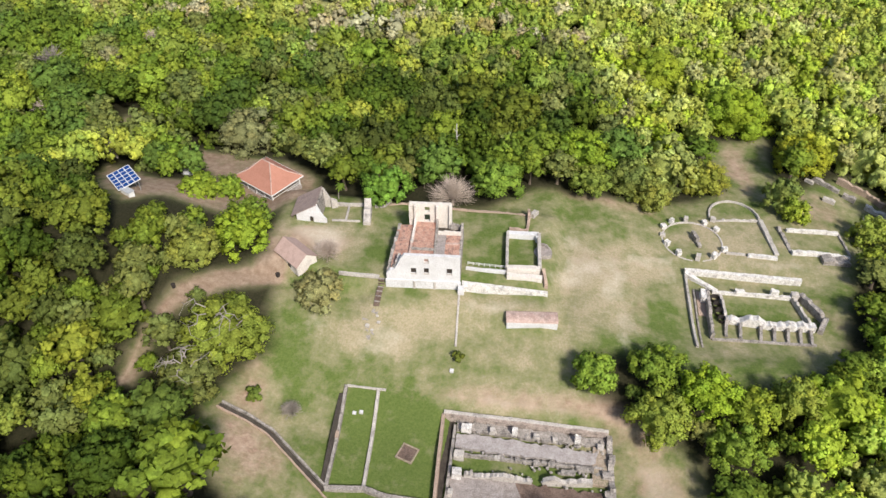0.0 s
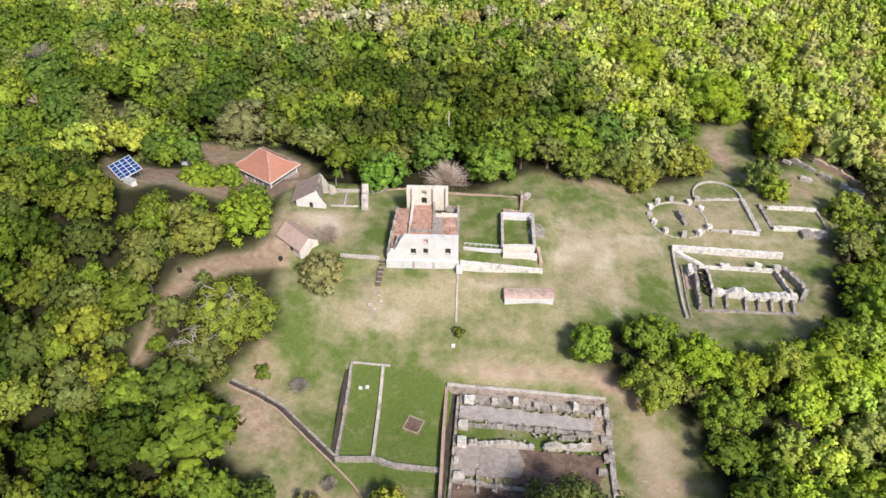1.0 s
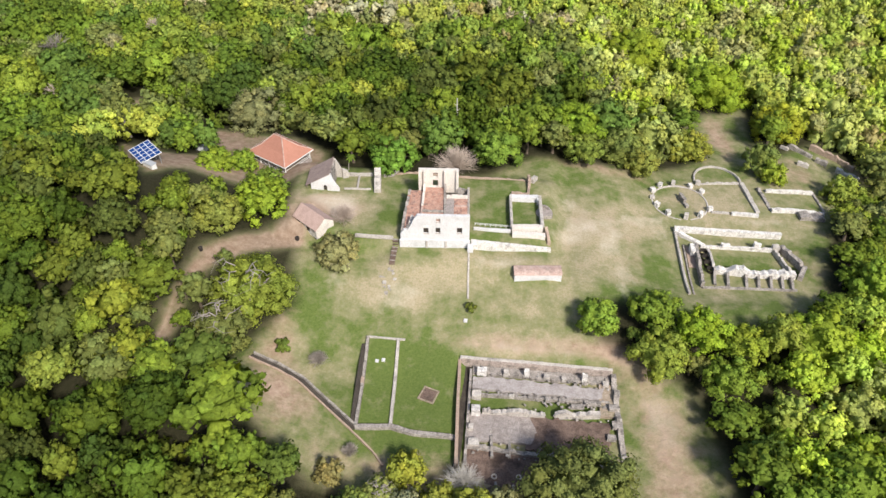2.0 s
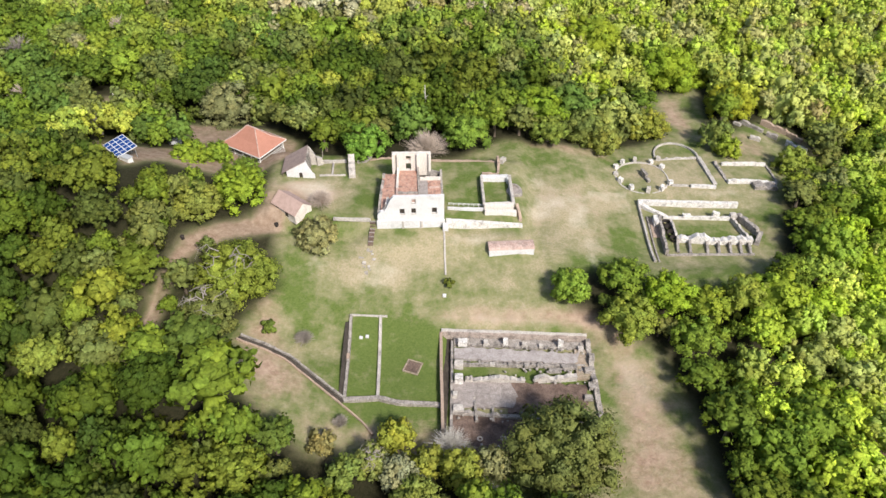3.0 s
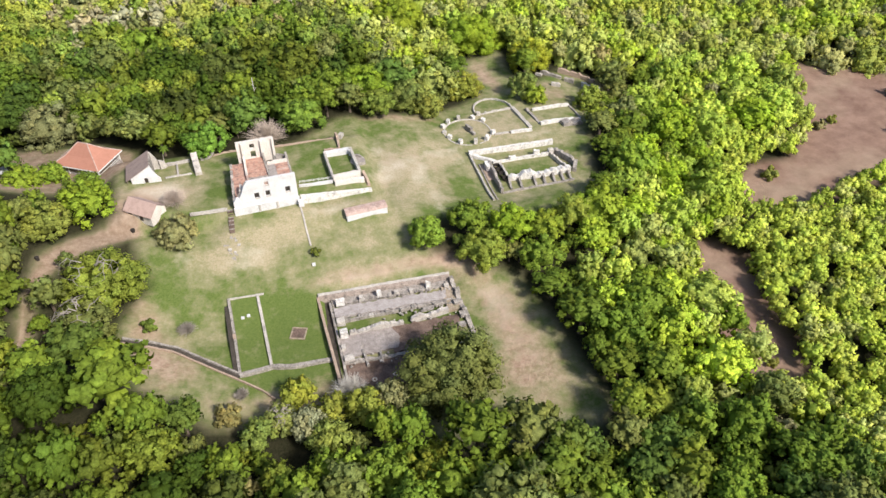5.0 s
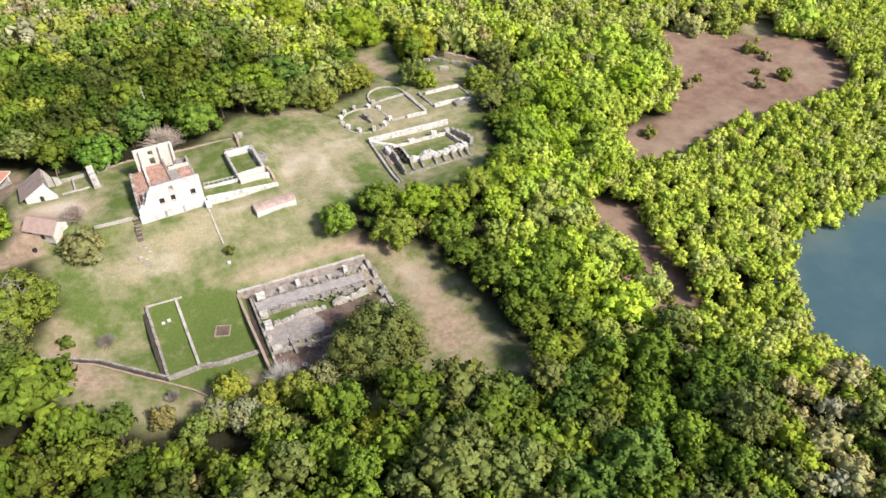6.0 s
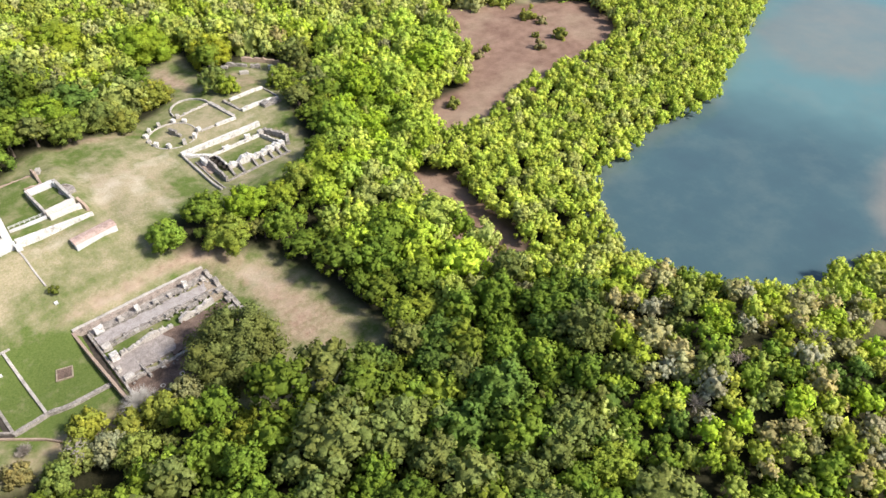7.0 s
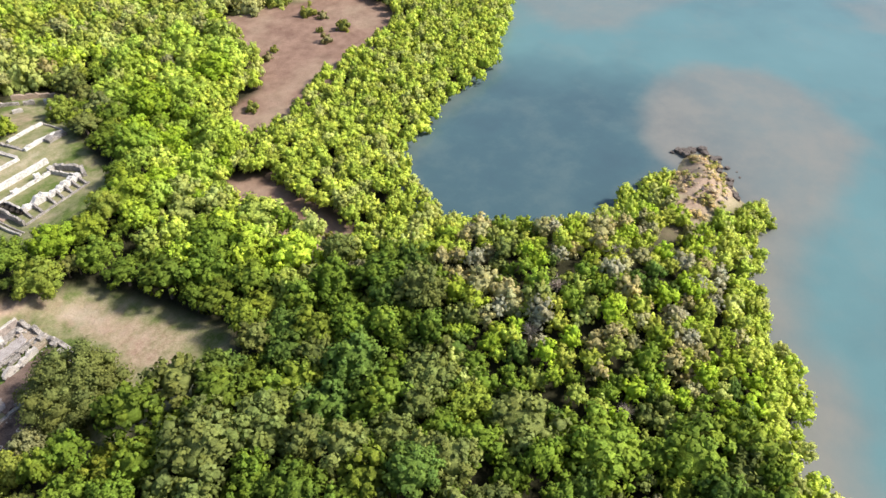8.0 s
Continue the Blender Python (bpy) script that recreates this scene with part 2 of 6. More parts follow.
MUD_A = [(127, 103), (134, 118), (144, 123), (158, 123), (169, 135), (173, 150), (189, 179), (209, 172), (222, 161), (237, 154), (243, 145), (234, 122), (216, 112),
         (198, 112), (173, 111), (148, 103)]
MUD_B = [(111, 95), (102, 84), (98, 72), (100, 61), (101, 48), (107, 44), (111, 58), (113, 72), (117, 86)]


def ramp(a, b, v):
    v = min(1.0, max(0.0, (v - a) / (b - a)))
    return v * v * (3 - 2 * v)


def hill(x, y, cx, cy, rx, ry, h):
    return h * math.exp(-((x - cx) / rx) ** 2 - ((y - cy) / ry) ** 2)


def shore(x, y):
    """Metres inland from the coast; negative out at sea."""
    best, inside = 1e9, False
    n = len(COAST)
    for i in range(n):
        (ax, ay), (bx, by) = COAST[i], COAST[(i + 1) % n]
        dx, dy = bx - ax, by - ay
        s = min(1.0, max(0.0, ((x - ax) * dx + (y - ay) * dy) / (dx * dx + dy * dy)))
        best = min(best, (x - ax - s * dx) ** 2 + (y - ay - s * dy) ** 2)
        if (ay > y) != (by > y) and x < ax + (y - ay) / (by - ay) * dx:
            inside = not inside
    return math.sqrt(best) * (1 if inside else -1)


def ground_z(x, y):
    z = -10.6 + 7.6 * ramp(84, 117, y) - 3.6 * ramp(34, 56, x) * ramp(100, 125, y)
    z -= 2.5 * ramp(155, 200, y)
    edge = 118.2 + 1.5 * ramp(-9.6, -8.2, x) + 0.095 * max(0.0, min(x, 30) + 8)
    terrace = ramp(-46, -36, x) * (1 - ramp(25, 31, x)) * ramp(edge, edge + 1.6, y) * (1 - ramp(147, 153, y))
    bank = 1.95 * ramp(-14, -9, x) * (1 - 0.1 * ramp(9, 14, x)) * (1 - ramp(26, 31, x)) * ramp(111, 118.5, y)
    z += max(3.4 * terrace, bank)
    z += hill(x, y, -78, 98, 38, 36, 14) + hill(x, y, -76, 130, 22, 20, 6.5) + hill(x, y, -38, 60, 20, 24, 9.5)
    z += hill(x, y, 112, -6, 34, 36, 11) + hill(x, y, 38, -8, 44, 40, 7)
    z -= 0.8 * ramp(52, 60, x) * (1 - ramp(88, 94, x)) * ramp(112, 118, y) * (1 - ramp(142, 146, y))
    sunk = ramp(8.6, 9.6, x) * (1 - ramp(41, 42.4, x)) * ramp(66, 69, y) * (1 - ramp(94.2, 95.2, y))
    z = z * (1 - sunk) + min(z, -10.75) * sunk
    b = ramp(95, 125, y)
    low = ramp(64 + 26 * b, 108 + 20 * b, x) * ramp(14, 50, y)
    z = z * (1 - low) + min(z, -13.2) * low
    z += hill(x, y, 178, -27, 18, 10, 3.6)
    if x > 60 or y < -40:
        s = shore(x, y)
        k = ramp(-2, 16, s)
        z = z * k + (1 - k) * (-14.6 + max(-2.5, 0.2 * s))
    return z


def inland(points, poly):
    """Metres inside a closed outline, negative outside, for an array of places."""
    p = np.asarray(points, float)[:, None, :2]
    a = np.array(poly, float)[None]
    b = np.roll(a, -1, 1)
    d = b - a
    s = np.clip(((p - a) * d).sum(-1) / (d * d).sum(-1), 0, 1)
    near = np.sqrt((((p - a) - s[..., None] * d) ** 2).sum(-1)).min(1)
    cross = (a[..., 1] > p[..., 1]) != (b[..., 1] > p[..., 1])
    with np.errstate(divide="ignore", invalid="ignore"):
        at = a[..., 0] + (p[..., 1] - a[..., 1]) / d[..., 1] * d[..., 0]
    return near * np.where((cross & (p[..., 0] < at)).sum(1) % 2, 1, -1)


def smooth(a, b, v):
    v = np.clip((v - a) / (b - a), 0, 1)
    return v * v * (3 - 2 * v)


# ---- helpers for meshes ----
def mesh_object(name, bm, material, parent=None):
    me = bpy.data.meshes.new(name)
    bmesh.ops.recalc_face_normals(bm, faces=bm.faces)
    bm.to_mesh(me)
    bm.free()
    me.materials.append(material)
    ob = new(name, me)
    if parent:
        ob.parent = parent
    return ob


def part(name, bm, material, parent, label=""):
    return tagged(mesh_object(name, bm, material, parent), label)


def thing(name, at, label, category, group="", turn=0.0):
    ob = new(name)
    ob.matrix_world = pose(*at, 0, 0, turn)
    return tagged(ob, label, category, group)


def box(bm, x0, x1, y0, y1, z0, z1, bevel=0.0):
    r = bmesh.ops.create_cube(bm, size=1.0)
    for v in r["verts"]:
        v.co = Vector((x0 + (v.co.x + 0.5) * (x1 - x0), y0 + (v.co.y + 0.5) * (y1 - y0), z0 + (v.co.z + 0.5) * (z1 - z0)))
    if bevel:
        edges = list({e for v in r["verts"] for e in v.link_edges})
        bmesh.ops.bevel(bm, geom=edges, offset=bevel, segments=1, affect="EDGES")
    return bm


def boxed(*dims, bevel=0.0):
    return box(bmesh.new(), *dims, bevel=bevel)


def tube(bm, a, b, r0, r1, sides=6):
    a, b = Vector(a), Vector(b)
    way = (b - a).normalized()
    u = way.orthogonal().normalized()
    w = way.cross(u)
    rings = []
    for c, r in ((a, r0), (b, r1)):
        rings.append([bm.verts.new(c + (u * math.cos(k * math.tau / sides) + w * math.sin(k * math.tau / sides)) * r) for k in range(sides)])
    for k in range(sides):
        bm.faces.new((rings[0][k], rings[0][(k + 1) % sides], rings[1][(k + 1) % sides], rings[1][k]))
    bm.faces.new(rings[1])
    bm.faces.new(rings[0][::-1])
    return bm


def along(points, step, closed=False):
    pts = [Vector(p) for p in points]
    if closed:
        pts.append(pts[0])
    out = []
    for a, b in zip(pts, pts[1:]):
        n = max(1, round((b - a).length / step))
        out += [a.lerp(b, i / n) for i in range(n)]
    if not closed:
        out.append(pts[-1])
    return out


def rubble(points, height, thick, seed=0, ragged=0.15, step=0.7, closed=False, base=None, sink=0.35, taper=0.06):
    """An old wall along a line on the ground: uneven faces, a ragged top. height: a number, or a function of the way along from 0 to 1."""
    bm = bmesh.new()
    line = along(points, step, closed)
    n = len(line)
    rings = []
    for i, p in enumerate(line):
        q = line[(i + 1) % n] if closed or i + 1 < n else p
        o = line[i - 1] if closed or i else p
        way = (q - o).normalized()
        side = Vector((way.y, -way.x))
        z0 = ground_z(p.x, p.y) if base is None else base(i / max(1, n - 1)) if callable(base) else base
        h = height(i / max(1, n - 1)) if callable(height) else height
        jag = lambda k, size: noise.noise((p.x * 0.9 + k * 7.1, p.y * 0.9 + seed * 3.3, k * 1.7)) * size
        top = max(0.12, h + jag(1, ragged * 1.6) + noise.noise((p.x * 2.7, p.y * 2.7, seed)) * ragged)
        ring = []
        for k, (s, f) in enumerate(((-1, 0), (-1, 0.55), (-1, 1), (-0.35, 1.0), (0.4, 1.0), (1, 1), (1, 0.5), (1, 0))):
            wide = s * (thick / 2 + taper * (1 - f)) + jag(k + 2, 0.07)
            z = z0 - sink if f == 0 else z0 + top * f + (noise.noise((p.x * 3.1, p.y * 3.1, k + seed)) * ragged * 0.35 if f == 1 else 0)
            ring.append(bm.verts.new((p.x + side.x * wide, p.y + side.y * wide, z)))
        rings.append(ring)
    m = 8
    for i in range(n if closed else n - 1):
        a, b = rings[i], rings[(i + 1) % n]
        for k in range(m - 1):
            bm.faces.new((a[k], a[k + 1], b[k + 1], b[k]))
    if not closed:
        bm.faces.new(rings[0])
        bm.faces.new(rings[-1][::-1])
    return bm


def ragged_slab(outline, z0, z1, jitter=0.4, seed=0):
    """A floor with a broken, uneven border."""
    bm = bmesh.new()
    ring = []
    for p in along(outline, 0.9, closed=True):
        ring.append((p.x + noise.noise((p.x * 0.8, p.y * 0.8, seed)) * jitter * 2, p.y + noise.noise((p.x * 0.8, p.y * 0.8, seed + 9)) * jitter * 2))
    top = [bm.verts.new((x, y, z1)) for x, y in ring]
    low = [bm.verts.new((x, y, z0)) for x, y in ring]
    n = len(ring)
    for k in range(n):
        bm.faces.new((low[k], low[(k + 1) % n], top[(k + 1) % n], top[k]))
    bmesh.ops.triangulate(bm, faces=[bm.faces.new(top)])
    return bm


def block(bm, x, y, z, wx, wy, h, seed, turn=0.0):
    """A worn lump of masonry."""
    bmesh.ops.create_cube(bm, size=1.0)
    bmesh.ops.subdivide_edges(bm, edges=bm.edges[:], cuts=2, use_grid_fill=True)
    verts = bm.verts
    c, s = math.cos(turn), math.sin(turn)
    for v in verts:
        p = v.co.copy()
        p *= 1 - 0.14 * (p.length - 0.5)
        j = noise.noise_vector((p.x * 2 + seed * 1.7, p.y * 2 + seed, p.z * 2)) * 0.13
        p += j
        px, py = p.x * wx, p.y * wy
        v.co = Vector((x + px * c - py * s, y + px * s + py * c, z + (p.z + 0.42) * h))
    return bm


def pierced(xs, zs, filled, thick, top=None):
    """An upright wall in the xz plane from a grid of cells, with real openings where cells are not filled. Its outer face is y = 0."""
    bm = bmesh.new()
    made = {}

    def vert(i, j, back):
        key = (i, j, back)
        if key not in made:
            z = zs[j]
            if top:
                z = min(z, top(xs[i]))
            made[key] = bm.verts.new((xs[i], thick if back else 0.0, z))
        return made[key]

    nx, nz = len(xs) - 1, len(zs) - 1
    solid = lambda i, j: 0 <= i < nx and 0 <= j < nz and filled(i, j)
    for i in range(nx):
        for j in range(nz):
            if not solid(i, j):
                continue
            v = vert
            faces = [(v(i, j, 0), v(i + 1, j, 0), v(i + 1, j + 1, 0), v(i, j + 1, 0)), (v(i, j, 1), v(i, j + 1, 1), v(i + 1, j + 1, 1), v(i + 1, j, 1))]
            if not solid(i - 1, j):
                faces.append((v(i, j, 0), v(i, j + 1, 0), v(i, j + 1, 1), v(i, j, 1)))
            if not solid(i + 1, j):
                faces.append((v(i + 1, j, 0), v(i + 1, j, 1), v(i + 1, j + 1, 1), v(i + 1, j + 1, 0)))
            if not solid(i, j - 1):
                faces.append((v(i, j, 0), v(i, j, 1), v(i + 1, j, 1), v(i + 1, j, 0)))
            if not solid(i, j + 1):
                faces.append((v(i, j + 1, 0), v(i + 1, j + 1, 0), v(i + 1, j + 1, 1), v(i, j + 1, 1)))
            for f in faces:
                try:
                    bm.faces.new(f)
                except ValueError:
                    pass
    bmesh.ops.dissolve_degenerate(bm, dist=1e-4, edges=bm.edges)
    return bm


def steps_of(lo, hi, size, *cuts):
    """Grid lines from lo to hi, with the given cuts among them."""
    n = max(1, round((hi - lo) / size))
    lines = [lo + (hi - lo) * i / n for i in range(n + 1)]
    lines = [v for v in lines if all(abs(v - c) > size * 0.3 for c in cuts)] + list(cuts)
    return sorted(lines)


# ---- ground and sea ----
def spread(marks):
    """Grid lines: rows of (from, to, step)."""
    out = []
    for lo, hi, step in marks:
        out += [lo + step * i for i in range(round((hi - lo) / step))]
    return np.array(out + [marks[-1][1]])


def build_ground():
    xs = spread([(-3200, -800, 800), (-800, -240, 70), (-240, -100, 7), (-100, 110, 1.75), (110, 158, 4), (158, 202, 1.375), (202, 290, 4), (290, 500, 21), (500, 800, 60), (800, 3200, 800)])
    ys = spread([(-3200, -800, 800), (-800, -120, 68), (-120, -40, 4), (-40, -10, 1.25), (-10, 40, 5), (40, 215, 1.75), (215, 340, 5), (340, 800, 46), (800, 3200, 800)])
    gx, gy = np.meshgrid(xs, ys)
    flat = np.stack([gx.ravel(), gy.ravel()], 1)
    z = np.array([ground_z(x, y) for x, y in flat])
    z += np.array([(1.0 + 6.0 * ((x - 178) ** 2 / 500 + (y + 26) ** 2 / 120 < 1)) * noise.noise((x * 0.31, y * 0.31, 9.0)) * 0.08 + noise.noise((x * 0.09, y * 0.09, 3.0)) * 0.35 for x, y in flat])
    co = np.column_stack([flat, z])
    nx, ny = len(xs), len(ys)
    i = (np.arange(ny - 1)[:, None] * nx + np.arange(nx - 1)[None]).ravel()
    quads = np.stack([i, i + 1, i + nx + 1, i + nx], 1)
    me = bpy.data.meshes.new("ground")
    me.from_pydata(co.tolist(), [], quads.tolist())
    me.polygons.foreach_set("use_smooth", np.ones(len(quads), bool))
    lawn, track, yard = inland(flat, LAWN), inland(flat, TRACK), inland(flat, YARD)
    mud = np.maximum(inland(flat, MUD_A), inland(flat, MUD_B))
    x, y = flat.T
    dry = np.full(len(flat), 0.36)

    def worn(cx, cy, rx, ry, turn=0.0):
        c, s = math.cos(turn), math.sin(turn)
        u, v = (x - cx) * c + (y - cy) * s, -(x - cx) * s + (y - cy) * c
        return np.exp(-(u / rx) ** 2 - (v / ry) ** 2)

    # straw-dry stretches and worn tracks of the lawn
    for spot in ((37, 135, 13, 8, 0.5), (42, 124, 7, 9, 0), (-20, 130, 9, 6, 0), (2, 113, 9, 4, 0), (-14, 108, 8, 6, 0.4), (22, 108, 8, 5, 0), (27, 118, 9, 3, 0.2), (50, 140, 5, 9, 0.3), (31, 128, 2.5, 9, -0.5), (38, 131, 2.5, 10, -0.9), (20, 99, 26, 2.2, 0.05), (4, 117, 3, 2, 0), (-3, 106, 6, 4, 0.3), (14, 118, 5, 2, 0.2), (42, 142, 4, 4, 0), (72, 153, 14, 12, 0)):
        dry += 0.5 * worn(*spot)
    for spot in ((2, 88, 13, 10, 0), (-7, 86, 4, 10, 0), (72, 130, 9, 4, 0), (13, 134, 6, 8, 0), (46, 112, 8, 6, 0), (-24, 103, 5, 9, 0.3), (26, 85, 16, 2.4, 0), (52, 128, 5, 10, 0), (20, 134, 4, 6, 0), (20, 134, 3.5, 5.5, 0), (-7, 86, 6, 11, 0), (3, 84, 8, 9, 0), (24, 84.5, 12, 1.6, 0.03), (14, 138, 4, 6, 0), (72, 131, 6, 3, 0), (-13, 128, 3, 8, 0), (3, 72.8, 8, 2.2, 0)):
        dry -= 0.5 * worn(*spot)
    earth = 0.75 * worn(50, 82, 5, 15, 0.1) + 0.6 * worn(52, 62, 9, 10, 0) + 0.75 * worn(26, 98.5, 22, 1.8, 0.03) + 0.7 * worn(44, 99, 7, 5, 0) + 0.75 * worn(-25, 78, 9, 6, -0.6)
    earth += 1.0 * worn(-27, 131, 7, 3.4, -0.1) + 0.7 * worn(-99, 181, 4, 3) + 0.6 * worn(-24, 128, 4, 3) + 0.8 * worn(-33, 124, 6, 6, 0) + 0.75 * worn(40, 162, 14, 2.5, 0) + 0.8 * worn(77, 190, 4, 13, 0) + 0.7 * worn(93, 172, 9, 8, -0.6) + 0.6 * worn(5, 66, 20, 5, 0)
    dry += 1.0 * worn(177, -26.5, 24, 13, 0.1)
    earth += 0.35 * worn(38, 137, 10, 6, 0.5) + 0.3 * worn(47, 126, 3, 9, 0) + 0.6 * worn(-30, 92, 4, 12, 0.2) + 0.35 * worn(88, 133, 6, 5, 0)
    earth += smooth(-1.5, 1.0, track) * 0.95 + smooth(-2, 2, yard) * 0.85
    earth += 0.75 * smooth(-1, 4, inland(flat, HEADLAND) + 2 * np.sin(x * 0.9) * np.cos(y * 0.8)) + 0.5 * worn(150, -22, 14, 9, 0)
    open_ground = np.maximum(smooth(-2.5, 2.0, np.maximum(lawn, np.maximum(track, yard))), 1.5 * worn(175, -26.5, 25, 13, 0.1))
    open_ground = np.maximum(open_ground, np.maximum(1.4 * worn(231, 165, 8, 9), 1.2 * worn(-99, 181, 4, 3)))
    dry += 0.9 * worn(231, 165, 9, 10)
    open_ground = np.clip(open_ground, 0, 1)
    # third value is litter: track and yard take a little as painted tree shade
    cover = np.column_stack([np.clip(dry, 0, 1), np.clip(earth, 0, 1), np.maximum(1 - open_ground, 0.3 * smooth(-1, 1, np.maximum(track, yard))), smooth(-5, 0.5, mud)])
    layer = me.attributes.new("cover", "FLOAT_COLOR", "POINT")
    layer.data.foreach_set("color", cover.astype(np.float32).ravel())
    dust = sum(w * worn(*spot) for w, spot in ((1.0, (-27.5, 132, 6.5, 2.8, -0.1)), (0.6, (-23.5, 129, 4, 3)), (0.75, (35, 135, 7, 3.5, 0.5)), (0.7, (41, 130.5, 2.2, 7, -0.4)), (0.6, (44, 120, 1.8, 8, -0.1)), (0.7, (50, 142.5, 6, 2, 0.3)), (0.6, (31, 129.5, 4, 2, 0.3)),
        (0.5, (31, 143, 4, 2.5)), (0.55, (-20.5, 108.6, 4, 2.5)), (0.6, (-6, 108.3, 5, 2.2)), (0.45, (-8, 104.6, 4, 1.6)), (0.65, (16, 117.6, 7, 1.4, 0.15)), (0.6, (27, 97.2, 16, 1.0)), (0.5, (80, 146.5, 7, 1.6)), (0.5, (50, 84, 3.5, 10)), (0.45, (54.5, 139, 3, 3))))
    layer = me.attributes.new("dust", "FLOAT", "POINT")
    layer.data.foreach_set("value", np.clip(dust, 0, 1).astype(np.float32))
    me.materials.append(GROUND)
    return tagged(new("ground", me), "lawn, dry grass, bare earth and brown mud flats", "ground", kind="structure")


ground = build_ground()


def build_sea():
    xs = spread([(-3150, -150, 1000), (-150, 90, 60), (90, 400, 4), (400, 700, 60), (700, 3150, 1225)])
    ys = spread([(-3150, -150, 1000), (-150, 170, 4), (170, 650, 60), (650, 3150, 1250)])
    gx, gy = np.meshgrid(xs, ys)
    flat = np.stack([gx.ravel(), gy.ravel()], 1)
    x, y = flat.T
    nx, ny = len(xs), len(ys)
    i = (np.arange(ny - 1)[:, None] * nx + np.arange(nx - 1)[None]).ravel()
    me = bpy.data.meshes.new("water")
    me.from_pydata(np.column_stack([flat, np.full(len(flat), -14.0)]).tolist(), [], np.stack([i, i + 1, i + nx + 1, i + nx], 1).tolist())
    off = -inland(flat, COAST)
    round_bay = np.hypot(x - 168, y - 22)
    teal = smooth(38, 95, round_bay)
    plume = [(172, -38), (190, 0), (210, 8), (240, 12.5), (255, 7), (264, -5), (269, -20), (265, -38), (248, -56), (232, -68), (205, -67), (185, -63), (165, -60), (150, -58), (150, -46)]
    wander = np.array([noise.noise((px * 0.05, py * 0.05, 2.0)) * 5 + noise.noise((px * 0.16, py * 0.16, 5.0)) * 2 for px, py in flat])
    bank = 0.85 * smooth(-2.0, 11, inland(flat, plume) + wander)
    far_bank = 0.62 * smooth(-6, 10, inland(flat, [(270, 92), (258, 56), (270, 34), (298, 24), (318, 16), (350, 40), (330, 90)]) + wander)
    strip = (1 - smooth(4, 19, off + wander)) * smooth(-30, -42, y) * 0.9 + 0.3 * (1 - smooth(0, 8, off))
    glow = 0.6 * smooth(-4, 12, inland(flat, [(318, -48), (345, -34), (390, -60), (360, -100), (322, -76)]) + wander)
    silt = np.clip(np.maximum.reduce([bank, far_bank, strip, glow]), 0, 1)
    layer = me.attributes.new("bed", "FLOAT_COLOR", "POINT")
    layer.data.foreach_set("color", np.column_stack([teal, silt, silt * 0, silt * 0 + 1]).astype(np.float32).ravel())
    me.materials.append(WATER)
    return new("water", me)


sea = build_sea()
tagged(sea, "calm teal sea with pale silt patches in a sheltered bay", "sea", kind="structure")


# ---- trees ----
GREENS = [(0.15, 0.215, 0.03), (0.175, 0.25, 0.032), (0.215, 0.29, 0.038), (0.185, 0.22, 0.06), (0.135, 0.205, 0.04), (0.255, 0.31, 0.042), (0.215, 0.245, 0.07)]
# deep and lush palettes: cloud shade and sunlight are put into leaf colour
DEEP_SHADED_GREENS = [(0.075, 0.115, 0.016), (0.095, 0.14, 0.018), (0.12, 0.165, 0.021), (0.105, 0.13, 0.03), (0.075, 0.115, 0.021), (0.16, 0.19, 0.028)]
DRY_GREENS = [(0.37, 0.41, 0.09), (0.4, 0.4, 0.16), (0.44, 0.42, 0.26), (0.3, 0.37, 0.065), (0.43, 0.47, 0.08), (0.25, 0.335, 0.065), (0.45, 0.39, 0.23)]
LUSH_SUNLIT = [(0.36, 0.48, 0.042), (0.33, 0.44, 0.038), (0.4, 0.5, 0.055), (0.37, 0.43, 0.085), (0.26, 0.36, 0.045), (0.4, 0.44, 0.12)]
MANGROVE = [(0.5, 0.59, 0.095), (0.45, 0.56, 0.08), (0.53, 0.61, 0.11), (0.41, 0.52, 0.08), (0.47, 0.52, 0.15)]
KNOLL = [(0.4, 0.385, 0.26), (0.46, 0.49, 0.085), (0.4, 0.38, 0.18), (0.4, 0.48, 0.055), (0.43, 0.49, 0.075), (0.45, 0.39, 0.18)]


def solid(subdivisions):
    bm = bmesh.new()
    if subdivisions:
        bmesh.ops.create_icosphere(bm, subdivisions=subdivisions, radius=1.0)
    else:
        for p in ((1, 0, 0), (-1, 0, 0), (0, 1, 0), (0, -1, 0), (0, 0, 1), (0, 0, -1)):
            bm.verts.new(p)
        bmesh.ops.convex_hull(bm, input=bm.verts[:])
    bm.verts.index_update()
    v = np.array([tuple(p.co) for p in bm.verts])
    f = np.array([[p.index for p in face.verts] for face in bm.faces])
    bm.free()
    return v, f


HEART, LUMP = solid(1), solid(0)


